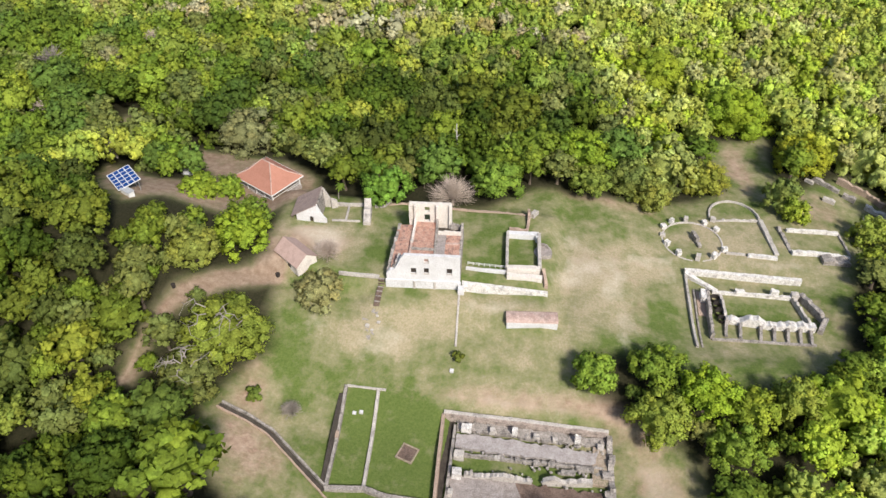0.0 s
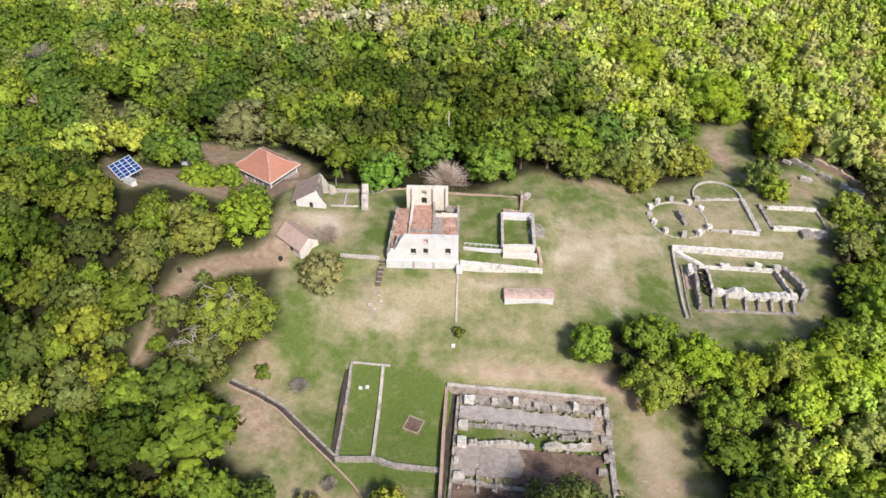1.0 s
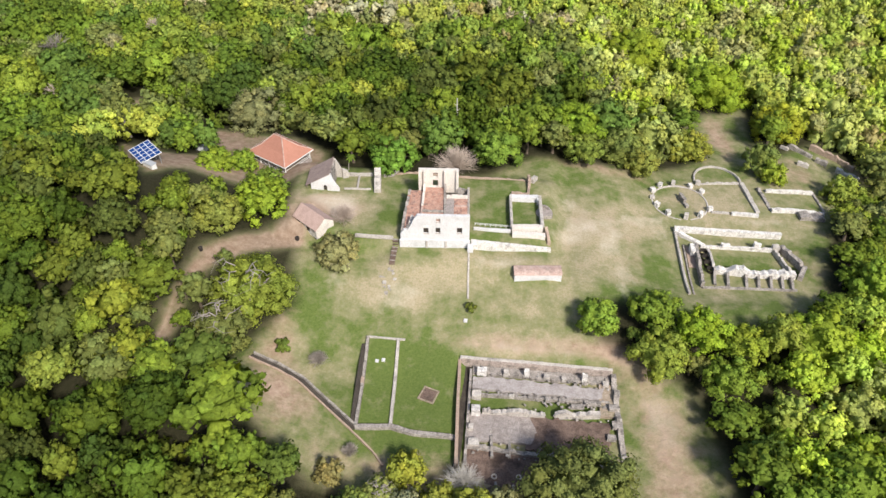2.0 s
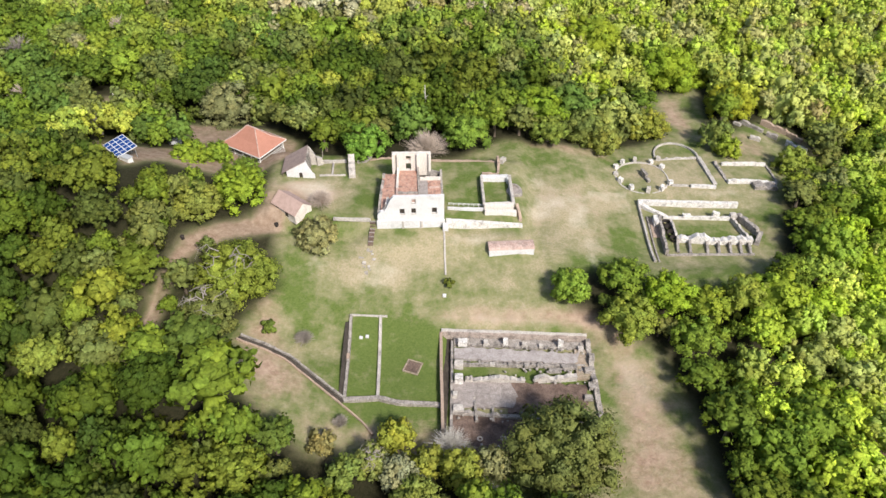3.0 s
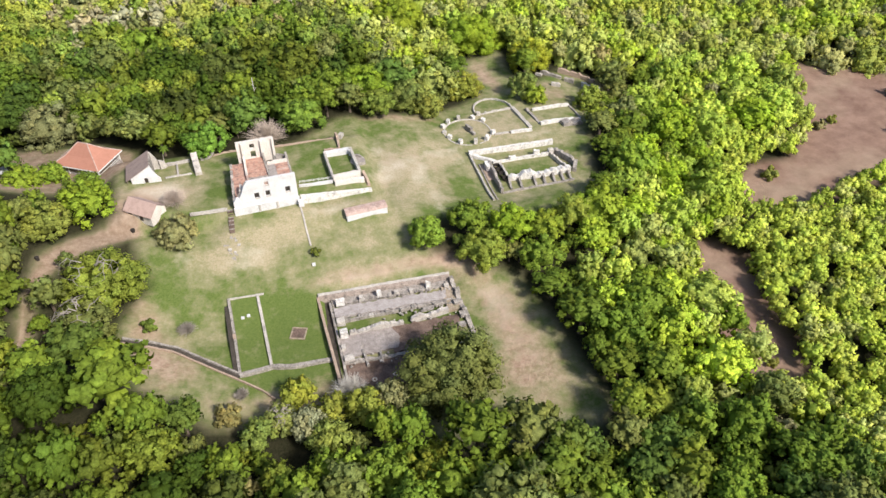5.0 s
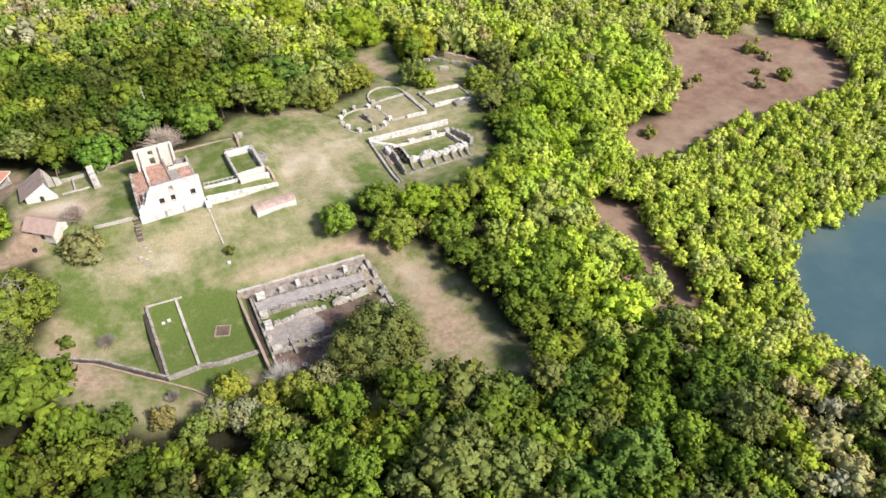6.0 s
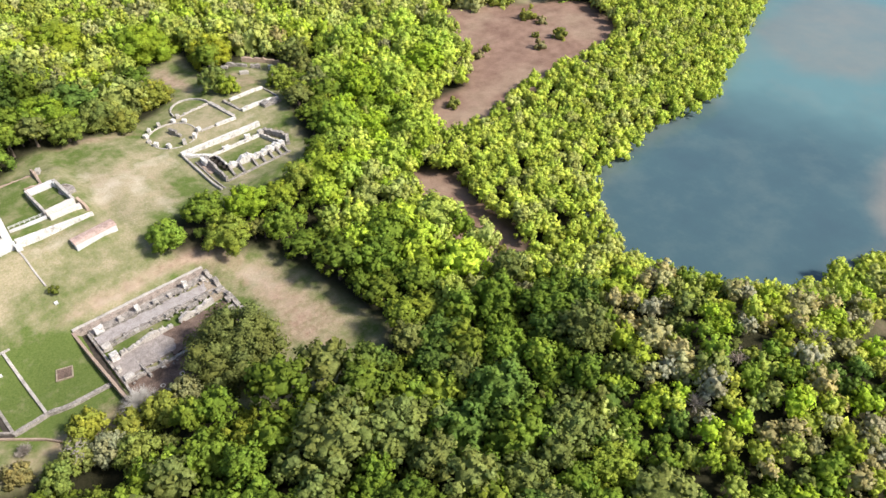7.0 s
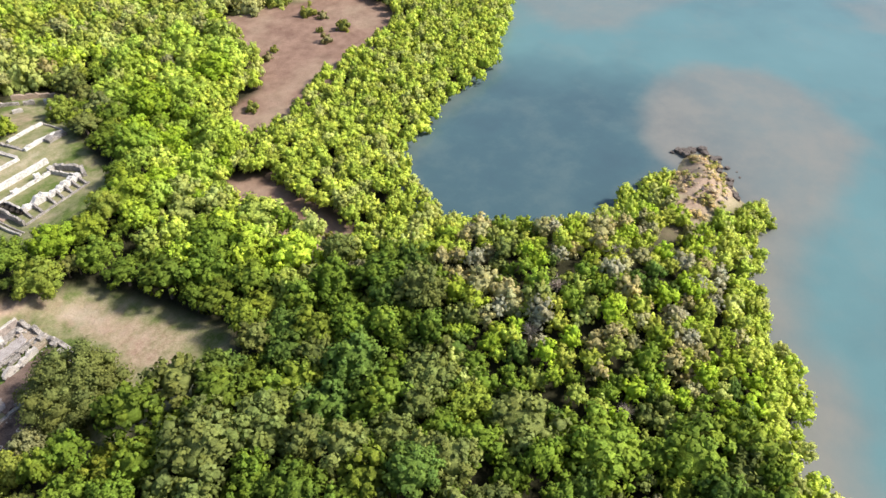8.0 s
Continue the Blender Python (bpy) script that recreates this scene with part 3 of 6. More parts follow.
def crown_shape(seed, sprigs, size, lobes=26, flat=1.05, lobe=0.26, heart=0.66):
    """A crown about one unit in radius: uneven lobes of leaf sprigs round dense cores. Gives places, quads, triangles, the swell of the lobes and a tint for each bough."""
    rng = np.random.RandomState(seed)
    centres, radii = [], []
    for k in range(lobes):
        up = 0.99 - 1.5 * (k + 0.5) / lobes
        a = k * 2.4 + rng.uniform(-0.5, 0.5)
        out = math.sqrt(max(0.02, 1 - up * up))
        way = (math.cos(a) * out, math.sin(a) * out, up)
        far = rng.uniform(0.62, 0.9) * (1 + 0.3 * noise.noise((way[0] * 1.4 + seed * 3.7, way[1] * 1.4, way[2] * 1.4)))
        centres.append([c * far for c in way])
        radii.append(lobe * rng.uniform(0.65, 1.4))
    centres, radii = np.array(centres), np.array(radii)
    tints = rng.uniform(0.8, 1.22, (lobes, 1)) * (1 + rng.uniform(-0.06, 0.1, (lobes, 1)) * (1.0, 0.2, -1.0))
    verts, quads, tris, swell, tint = [], [], [], [], []
    n = 0
    cores = [((0, 0, 0), heart, HEART, np.ones(3))] if heart else []
    for c, r, (cv, cf), shade in cores + [(c, r * 0.84, LUMP, t) for c, r, t in zip(centres, radii, tints)]:
        spin = np.linalg.qr(rng.normal(size=(3, 3)))[0]
        turned = cv @ spin
        verts.append(c + turned * r * rng.uniform(0.85, 1.12, (len(cv), 1)))
        swell.append(turned + np.array(c) * 0.35)
        tint.append(np.tile(shade, (len(cv), 1)))
        tris.append(cf + n)
        n += len(cv)
    share = radii**2 / (radii**2).sum()
    for c, r, s, shade in zip(centres, radii, share, tints):
        m = int(round(sprigs * s * 1.8)) + 1
        d = rng.normal(size=(m, 3)) + np.array(c) * 0.9 + (0, 0, 0.25)
        d /= np.linalg.norm(d, axis=1)[:, None]
        p = c + d * r * rng.uniform(0.75, 1.25, (len(d), 1))
        inside = np.zeros(len(p), bool)
        for c2, r2 in zip(centres, radii):
            inside |= np.linalg.norm(p - c2, axis=1) < r2 * 0.66
        p, d = p[~inside], d[~inside]
        if not len(p):
            continue
        normal = d + rng.normal(size=d.shape) * 0.45 + (0, 0, 0.3)
        normal /= np.linalg.norm(normal, axis=1)[:, None]
        u = np.cross(normal, rng.normal(size=d.shape))
        u /= np.linalg.norm(u, axis=1)[:, None]
        w = np.cross(normal, u)
        a, b = (size * rng.uniform(0.6, 1.35, (len(p), 1)) for _ in range(2))
        fold = normal * size * 0.25
        four = np.stack([p - u * a, p - w * b * 0.8 - fold, p + u * a, p + w * b - fold], 1)
        verts.append(four.reshape(-1, 3))
        swell.append(np.repeat(d * 0.75 + np.array(c) * 0.3 + normal * 0.35, 4, 0))
        tint.append(np.tile(shade, (len(p) * 4, 1)))
        quads.append(np.arange(len(p) * 4).reshape(-1, 4) + n)
        n += len(p) * 4
    v = np.concatenate(verts)
    v[:, 2] *= flat
    swell = np.concatenate(swell)
    swell /= np.linalg.norm(swell, axis=1)[:, None] + 1e-6
    return v, np.concatenate(quads), np.concatenate(tris), swell, np.concatenate(tint)


BROAD = [crown_shape(11 + k, 195, 0.09, 30, lobe=0.25) for k in range(8)]
BIG = [crown_shape(31 + k, 560, 0.06, 66, lobe=0.17, flat=0.85) for k in range(6)]
UNDER = [crown_shape(71 + k, 42, 0.19, 7, lobe=0.44, heart=0.5) for k in range(5)]
NEARBY = [crown_shape(91 + k, 55, 0.13, 12, lobe=0.34) for k in range(4)]
DISTANT = [crown_shape(81 + k, 16, 0.24, 5, lobe=0.42, heart=0.45) for k in range(4)]
SMALL = [crown_shape(41 + k, 93, 0.115, 17, lobe=0.3, heart=0.66) for k in range(8)]
FAR = [crown_shape(61 + k, 92, 0.105, 18, lobe=0.29, heart=0.7) for k in range(6)]


def leafy_mesh(name, pieces):
    """One mesh from many crowns: rows of (shape, place, scale, turn, colour)."""
    vs, loops, totals, cols, swells = [], [], [], [], []
    n = 0
    for (v, q, t, w, tint), at, scale, turn, colour in pieces:
        c, s = math.cos(turn), math.sin(turn)
        p = v * scale
        p = np.column_stack([p[:, 0] * c - p[:, 1] * s, p[:, 0] * s + p[:, 1] * c, p[:, 2]]) + at
        vs.append(p)
        loops += [(q + n).ravel(), (t + n).ravel()]
        totals += [np.full(len(q), 4), np.full(len(t), 3)]
        shade = np.ones((len(v), 4))
        shade[:, :3] = colour * tint
        cols.append(shade)
        swells.append(np.column_stack([w[:, 0] * c - w[:, 1] * s, w[:, 0] * s + w[:, 1] * c, w[:, 2]]))
        n += len(v)
    vs, loops, totals, cols = np.concatenate(vs), np.concatenate(loops), np.concatenate(totals), np.concatenate(cols)
    me = bpy.data.meshes.new(name)
    me.vertices.add(len(vs))
    me.vertices.foreach_set("co", vs.astype(np.float32).ravel())
    me.loops.add(len(loops))
    me.loops.foreach_set("vertex_index", loops.astype(np.int32))
    me.polygons.add(len(totals))
    me.polygons.foreach_set("loop_start", (np.cumsum(totals) - totals).astype(np.int32))
    layer = me.attributes.new("leaf", "FLOAT_COLOR", "POINT")
    layer.data.foreach_set("color", cols.astype(np.float32).ravel())
    layer = me.attributes.new("swell", "FLOAT_VECTOR", "POINT")
    layer.data.foreach_set("vector", np.concatenate(swells).astype(np.float32).ravel())
    me.update(calc_edges=True)
    me.materials.append(LEAVES)
    return me


def limbs(bm, height, girth, reach, rng, forks=5):
    """A tapered trunk that forks into limbs."""
    lean = Vector((rng.uniform(-0.06, 0.06), rng.uniform(-0.06, 0.06), 1)) * height
    mid = lean * 0.55 + Vector((rng.uniform(-0.2, 0.2), rng.uniform(-0.2, 0.2), 0))
    tube(bm, (0, 0, -0.6), (0, 0, height * 0.1), girth * 1.5, girth, 7)
    tube(bm, (0, 0, height * 0.1), mid, girth, girth * 0.75, 7)
    tube(bm, mid, lean, girth * 0.75, girth * 0.25, 6)
    for k in range(forks):
        a = k * math.tau / forks + rng.uniform(-0.4, 0.4)
        foot = mid.lerp(lean, rng.uniform(0, 0.5))
        tip = foot + Vector((math.cos(a) * reach, math.sin(a) * reach, reach * rng.uniform(0.45, 0.9)))
        bend = foot.lerp(tip, 0.5) + Vector((0, 0, -reach * 0.08))
        tube(bm, foot, bend, girth * 0.42, girth * 0.3, 5)
        tube(bm, bend, tip, girth * 0.3, girth * 0.1, 5)
    return bm


def tree(name, radius, height, shape, colour, seed, label, bark=None, flat=1.0, extra=(), reach=0.6, forks=5):
    """A tree at the origin: trunk and crown. Copies of it share its meshes."""
    rng = random.Random(seed)
    root = tagged(new(name), label, "tree")
    part("trunk", limbs(bmesh.new(), height - radius * 0.9, 0.07 * radius + 0.05, radius * reach, rng, forks), bark or BARK, root)
    rows = [(shape, (0, 0, height - radius * 0.9 * flat), np.array((radius, radius, radius * flat)), 0.0, colour)] + list(extra)
    ob = new("crown", leafy_mesh("crown", rows))
    ob.parent = root
    return root


def dead_limb(radius, top, flat, rng):
    """A pale bare branch that twists along the top of a crown."""
    bm = bmesh.new()
    centre = top - radius * 0.9 * flat
    at = lambda a, q, up: Vector((math.cos(a) * q * radius, math.sin(a) * q * radius, centre + radius * flat * (0.92 * math.sqrt(max(0.0, 1 - q * q)) + up)))
    a, q = rng.uniform(0, math.tau), rng.uniform(0.0, 0.3)
    here, girth = at(a, q, -0.25), 0.13
    for step in range(4):
        a, q = a + rng.uniform(-0.35, 0.35), q + rng.uniform(0.1, 0.18)
        there = at(a, q, rng.uniform(-0.07, 0.03))
        tube(bm, here, there, girth, girth * 0.75, 5)
        side = at(a + rng.choice((-0.4, 0.4)), q + 0.07, rng.uniform(-0.05, 0.05))
        tube(bm, there, side, girth * 0.5, girth * 0.25, 4)
        here, girth = there, girth * 0.75
    return bm


def bare_tree(name, radius, height, seed, label, material, twigs=60):
    """A leafless bush or tree: branches that fork into fine twigs."""
    rng = random.Random(seed)
    root = tagged(new(name), label, "bush" if height < 4 else "tree")
    part("trunk", limbs(bmesh.new(), height * 0.5, 0.05 * radius + 0.03, radius * 0.5, rng), material, root)
    bm = bmesh.new()
    for k in range(twigs):
        a, up = rng.uniform(0, math.tau), rng.uniform(0.1, 1.45)
        way = Vector((math.cos(a) * math.cos(up), math.sin(a) * math.cos(up), math.sin(up) * 0.85))
        foot = Vector((0, 0, height * 0.25)) + way * radius * rng.uniform(0.05, 0.35)
        knee = foot + (way + Vector((rng.uniform(-0.3, 0.3), rng.uniform(-0.3, 0.3), rng.uniform(0, 0.3)))) * radius * 0.38
        tube(bm, foot, knee, 0.045, 0.035, 3)
        for _ in range(3):
            tip = knee + (way + Vector((rng.uniform(-0.7, 0.7), rng.uniform(-0.7, 0.7), rng.uniform(-0.2, 0.5)))) * radius * rng.uniform(0.25, 0.45)
            tube(bm, knee, tip, 0.03, 0.018, 3)
    part("branchwork", bm, material, root)
    return root


def plant_forest():
    """Where each tree of the woods stands: x, y, crown radius, height, kind."""
    rng = np.random.RandomState(5)
    out = []
    # candidates in random order, kept where none stands too near
    cand = np.column_stack([rng.uniform(-225, 350, 52000), rng.uniform(-100, 330, 52000)])
    cand = cand[inland(cand, VALLEY) > -5]
    keep = inland(cand, COAST) > -1.4
    cand = cand[keep]
    keep = (inland(cand, LAWN) < -2.4) & (inland(cand, TRACK) < -2.0) & (inland(cand, YARD) < -2.4) & (inland(cand, MUD_A) < -1.8) & (inland(cand, MUD_B) < -1.6)
    cand = cand[keep]
    x, y = cand.T
    keep = (inland(cand, HEADLAND) < -1.5) & (inland(cand + (4.0, 2.5), HEADLAND) < -0.5)
    keep &= (x < 188) | (y > -11)
    keep &= ((x - 141) / 9) ** 2 + ((y + 26) / 3.8) ** 2 > 1
    keep &= ((x - 231) / 6) ** 2 + ((y - 165) / 8) ** 2 > 1
    cand = cand[keep]
    sea_side = inland(cand, COAST)
    x, y = cand.T
    mang = ((x > 98) & (y > 22) & (sea_side < 75) & (y < 175)) | (sea_side < 9)
    mang &= ~((x < 128) & (y > 96) & (sea_side > 50))
    knoll = np.exp(-((x - 116) / 46) ** 2 - ((y + 20) / 44) ** 2) > 0.4
    far = y > 205 - 0.2 * x
    need = np.where(mang, 2.8, np.where(knoll, 3.4, np.where(far, 4.3, 5.0))) * rng.uniform(0.85, 1.2, len(cand)) * np.where(mang | knoll | far, 1, rng.uniform(0.85, 1.4, len(cand)))
    # some old trees spread far wider, and saplings fill the gaps at the end
    large = (rng.random_sample(len(cand)) < np.where(far, 0.015, 0.035)) & ~mang & ~knoll & ((cand[:, 0] < 120) | (cand[:, 1] > 40))
    need = np.where(large, rng.uniform(7.5, 11.5, len(cand)), need)
    order = np.argsort(~large, kind="stable")
    young = np.where(~mang & ~far)[0][:12000]
    need = np.append(need, np.full(len(young), 2.3))
    order = np.append(order, np.arange(len(young)) + len(cand))
    cand, mang, knoll, far = (np.concatenate([v, v[young]]) for v in (cand, mang, knoll, far))
    cell = {}
    for k in order:
        cx, cy, d = cand[k, 0], cand[k, 1], need[k]
        i, j = int(cx // 12), int(cy // 12)
        ok = True
        for a in (-1, 0, 1):
            for b in (-1, 0, 1):
                for px, py, pd in cell.get((i + a, j + b), ()):
                    if (px - cx) ** 2 + (py - cy) ** 2 < (0.5 * (d + pd)) ** 2 * 0.92:
                        ok = False
        if not ok:
            continue
        cell.setdefault((i, j), []).append((cx, cy, d))
        kind = "mangrove" if mang[k] else "knoll" if knoll[k] else "far" if far[k] else "wood"
        out.append((cx, cy, d, kind, k))
    return out


def build_forest(spots, taken):
    rng = random.Random(8)
    wood, mangroves = [], []
    rim = []
    bare = [(x, y, ground_z(x, y) + 0.6, 3.0, 8.0) for x, y in ((35, 202.8), (47.6, 212))]
    places = np.array([(s[0], s[1]) for s in spots])
    edge = np.maximum(inland(places, LAWN), inland(places, TRACK))
    for (x, y, d, kind, k), off in zip(spots, edge):
        if any((x - a) ** 2 + (y - b) ** 2 < (r + d * 0.35) ** 2 for a, b, r in taken):
            continue
        z = ground_z(x, y)
        drift = noise.noise((x * 0.02, y * 0.02, 1.0))
        # bright eastern and dark western zones carry painted sunlight and cloud shade
        sunlit = noise.noise((x * 0.03, y * 0.03, 6.0)) * 0.5 + ramp(40, 80, x + 0.2 * (y - 100)) * ramp(28, 62, y) > 0.5
        deep = noise.noise((x * 0.03, y * 0.03, 9.0)) * 0.5 + max(ramp(12, -20, x) * ramp(140, 112, y), 0.6 * ramp(155, 168, y) * ramp(222, 200, y) * ramp(60, 30, x) * ramp(-105, -65, x)) > 0.5
        if kind == "mangrove":
            r, h, shapes, greens = d * rng.uniform(0.8, 1.0), rng.uniform(5.6, 7.0), SMALL, MANGROVE
        elif kind == "knoll":
            dry = noise.noise((x * 0.06, y * 0.06, 2.0)) + (x - 95) * 0.014 > 0.1
            r, h, shapes, greens = d * rng.uniform(0.62, 0.92), rng.uniform(3.8, 7.2), SMALL, LUSH_SUNLIT[:3] + KNOLL * 2 if dry else LUSH_SUNLIT + GREENS[1:5]
        elif kind == "far":
            sere = noise.noise((x * 0.012, y * 0.012, 4.0)) + (y - 232) * 0.014 - 0.002 * abs(x + 20)
            # the paler eastern mix puts haze into the leaf colour
            r, h, shapes, greens = d * rng.uniform(0.72, 0.98), rng.uniform(6.8, 9.6), FAR, DRY_GREENS[:2] + DRY_GREENS[4:5] + LUSH_SUNLIT[2:4] + MANGROVE[3:] if sunlit else GREENS + DEEP_SHADED_GREENS if deep else DRY_GREENS + GREENS[2:3] if sere > 0.0 else GREENS + DRY_GREENS[3:6] if sere > -0.6 else GREENS
        else:
            r, h, shapes, greens = d * rng.uniform(0.68, 0.94), rng.uniform(7.0, 11.0) + (1.5 if y < 75 else 0) + 0.5 * d - 2.5, BROAD, DEEP_SHADED_GREENS if deep else LUSH_SUNLIT + MANGROVE[:4] if sunlit and x > 78 and y > 70 else LUSH_SUNLIT + GREENS[1:2] if sunlit else GREENS + DRY_GREENS[3:5] if drift > 0.1 else GREENS
        if (x - 177) ** 2 / 31**2 + (y + 27) ** 2 / 19**2 < 1:
            h *= 0.62
        if 50 < x < 75 and y < 100 or 78 < x < 112 and 104 < y < 165:
            h *= 0.78
        if d > 7:
            shapes = BIG if kind == "wood" else BROAD
            r, h = r * 0.9, h + 1.2
        elif d == 2.3 and kind in ("wood", "knoll"):
            shapes, r, h = UNDER, rng.uniform(1.6, 2.4), rng.uniform(2.6, 6.5)
        dead = {"knoll": 0.02, "far": 0.003, "wood": 0.004, "mangrove": 0.004}[kind]
        if rng.random() < dead and off < -7:
            bare.append((x, y, z, r * 1.1, h))
            continue
        colour = np.array(rng.choice(greens)) * rng.uniform(0.78, 1.2)
        if kind in ("wood", "far") and rng.random() < 0.03:
            colour = np.array(rng.choice(((0.3, 0.29, 0.15), (0.34, 0.29, 0.12), (0.32, 0.34, 0.06)) if d < 5 else ((0.25, 0.27, 0.09), (0.24, 0.28, 0.05))))
        row = (rng.choice(shapes), (x, y, z + h - r), np.array((r, r * rng.uniform(0.85, 1.15), r * rng.uniform(0.85, 1.2))), rng.uniform(0, 6.28), colour)
        if kind == "wood" and off > -14 and (d < 7 or off > -7):
            rim.append((x, y, z, r, h))
        elif kind == "mangrove":
            mangroves.append(row)
        else:
            wood.append(row)
    beyond = np.column_stack([np.random.RandomState(3).uniform(-330, 460, 9000), np.random.RandomState(4).uniform(-220, 460, 9000)])
    beyond = beyond[(inland(beyond, VALLEY) < -7) & (inland(beyond, COAST) > 3)][:1300]
    for x, y in beyond:
        r = rng.uniform(6.0, 9.0)
        wood.append((rng.choice(DISTANT), (x, y, ground_z(x, y) + 8 - r * 0.7), np.array((r, r, r * 0.8)), rng.uniform(0, 6.28), np.array(rng.choice(GREENS))))
    near = np.array([(gx + rng.uniform(-2, 2), gy + rng.uniform(-2, 2)) for gx in range(-75, 105, 7) for gy in range(-130, 45, 7)])
    for x, y in near[(inland(near, VALLEY) < -4) & (inland(near, COAST) > 3)]:
        r = rng.uniform(4.2, 5.8)
        wood.append((rng.choice(NEARBY), (x, y, ground_z(x, y) + rng.uniform(7.5, 10) - r), np.array((r, r, r * 0.95)), rng.uniform(0, 6.28), np.array(rng.choice(GREENS))))
    tagged(new("woodland", leafy_mesh("woodland", wood)), "dense dry tropical woodland of green and yellowish crowns", "woodland", kind="stuff")
    tagged(new("mangroves", leafy_mesh("mangroves", mangroves)), "dense belt of light green mangroves along the shore", "mangroves", kind="stuff")
    stock = []
    for k in range(9):
        stock.append(tree("tree", 3.4, 9.5, BROAD[k % 6], 0.88 * np.array(GREENS[k % 7]), 70 + k, "broadleaf tree with a dense green crown at the wood's edge"))
    for k, (x, y, z, r, h) in enumerate(rim):
        root = stock[k % 9]
        if k >= 9:
            root = copy_thing(root, Matrix())
        s = r / 3.4
        root.matrix_world = Matrix.LocRotScale((x, y, z), Euler((0, 0, rng.uniform(0, 6.28))), (s, s, h / 9.5))
        tagged(root, group="trees at the edge of the woods")
    for k in range(len(rim), 9):
        for o in (*stock[k].children, stock[k]):
            bpy.data.objects.remove(o)
    dead = [bare_tree("bare_tree", 2.6, 6.0, 90 + k, "leafless grey tree among green crowns", PALE_BARK if k else BRUSH_BARK, 55) for k in range(3)]
    for k, (x, y, z, r, h) in enumerate(bare):
        root = dead[k % 3]
        if k >= 3:
            root = copy_thing(root, Matrix())
        root.matrix_world = Matrix.LocRotScale((x, y, z + 0.14 * h), Euler((0, 0, k * 1.3)), (r / 3.2, r / 3.2, h / 6.6))
        tagged(root, group="leafless trees")


# ---- ruined main house ----
def build_house():
    house = thing("ruined_house", (-8.0, 119.7, 0.0), "roofless white lime-plastered house ruin with terracotta floors on the terrace", "ruin", turn=5.4)
    wins = [(5.3, 6.5, 3.1, 4.8), (8.1, 9.2, 3.2, 4.9), (8.2, 9.2, 6.4, 7.6), (13.0, 14.2, 3.3, 5.0)]
    xs = steps_of(0, 15.9, 0.8, *[v for w in wins for v in w[:2]])
    xs = sorted(set(xs))
    zs = sorted(set(steps_of(-3.2, 8.5, 1.2, *sorted({v for w in wins for v in w[2:]}))))
    inside = lambda x, z: any(a < x < b and c < z < d for a, b, c, d in wins)
    filled = lambda i, j: not inside((xs[i] + xs[i + 1]) / 2, (zs[j] + zs[j + 1]) / 2)

    def top(x):
        z = 3.0 + 1.0 * ramp(0, 0.7, x) + 4.4 * ramp(1.4, 3.9, x)
        return z + 0.12 * noise.noise((x * 1.7, 0, 4.0))

    front = part("front_wall", pierced(xs, zs, filled, 0.75, top), FACADE, house)
    plinth = bmesh.new()
    box(plinth, -0.25, 16.1, -0.35, 0.02, -3.2, 1.5, 0.06)
    part("plinth", plinth, FACADE, house)
    for x in (5.75, 10.2):
        part("buttress", boxed(x, x + 0.5, -0.55, -0.33, -3.2, 1.2, bevel=0.05), LIME, house)
    for a, b, c, d in wins:
        part("window_sill", boxed(a - 0.08, b + 0.08, -0.06, 0.3, c - 0.1, c + 0.003, bevel=0.02), LIME, front)
        # added panel fills the opening; the upper pink one stands for floor seen through
        part("window_shutter", boxed(a + 0.03, b - 0.03, 0.5, 0.56, c + 0.004, d - 0.02, bevel=0.01), DARK_WOOD if d < 6 else PINKROOF, front)
    # floors of terracotta tiles, bay by bay
    base = -2.5
    part("floor_slab", boxed(0.9, 4.6, 0.75, 15.2, base, 4.1), TERRACOTTA, house, "worn terracotta tile floor")
    part("floor_slab", boxed(4.6, 10.05, 0.75, 16.0, base, 4.5), TERRACOTTA, house, "worn terracotta tile floor")
    part("floor_slab", boxed(10.05, 15.4, 0.75, 12.2, base, 4.42), TERRACOTTA, house, "worn terracotta tile floor")
    part("back_room_floor", boxed(10.3, 12.2, 8.3, 12.0, 4.424, 4.5), SCREED, house, "pale grey room floor")
    # raised near-black floor stands for the shade down in the cellar
    part("cellar_floor", boxed(10.05, 15.4, 12.2, 15.6, base, 3.3), DARKSTONE, house, "near-black floor painted as the open cellar's shade")
    part("cellar_front_wall", rubble([(10.3, 12.0), (15.4, 12.0)], 0.9, 0.5, 46, 0.25, base=4.4, step=0.5), TOWER, house, "pale broken cellar wall")
    part("landing", boxed(9.9, 12.2, 4.4, 8.1, 4.42, 4.75, bevel=0.05), SCREED, house, "pale grey stone slab")

    def low_wall(name, line, h, thick, z, seed, material, ragged=0.25):
        part(name, rubble(line, h, thick, seed, ragged=ragged, base=z, sink=0.3, step=0.5), material, house)

    low_wall("cross_wall", [(4.65, 8.4), (4.85, 15.6)], lambda s: 0.4 + 1.3 * ramp(0.78, 1.0, s), 0.5, 4.5, 1, TOWER)
    low_wall("cross_wall", [(4.5, 1.0), (4.65, 8.3)], 0.3, 0.4, 4.5, 41, PINKROOF, 0.15)
    low_wall("cross_wall", [(10.0, 8.8), (9.85, 15.6)], lambda s: 0.35 + 1.4 * ramp(0.78, 1.0, s), 0.5, 4.5, 2, RUBBLE)
    low_wall("cross_wall", [(10.3, 1.0), (10.0, 8.7)], 0.4, 0.5, 4.5, 42, RUBBLE, 0.2)
    low_wall("partition", [(4.8, 6.4), (9.9, 6.4)], 0.45, 0.5, 4.5, 3, RUBBLE, 0.2)
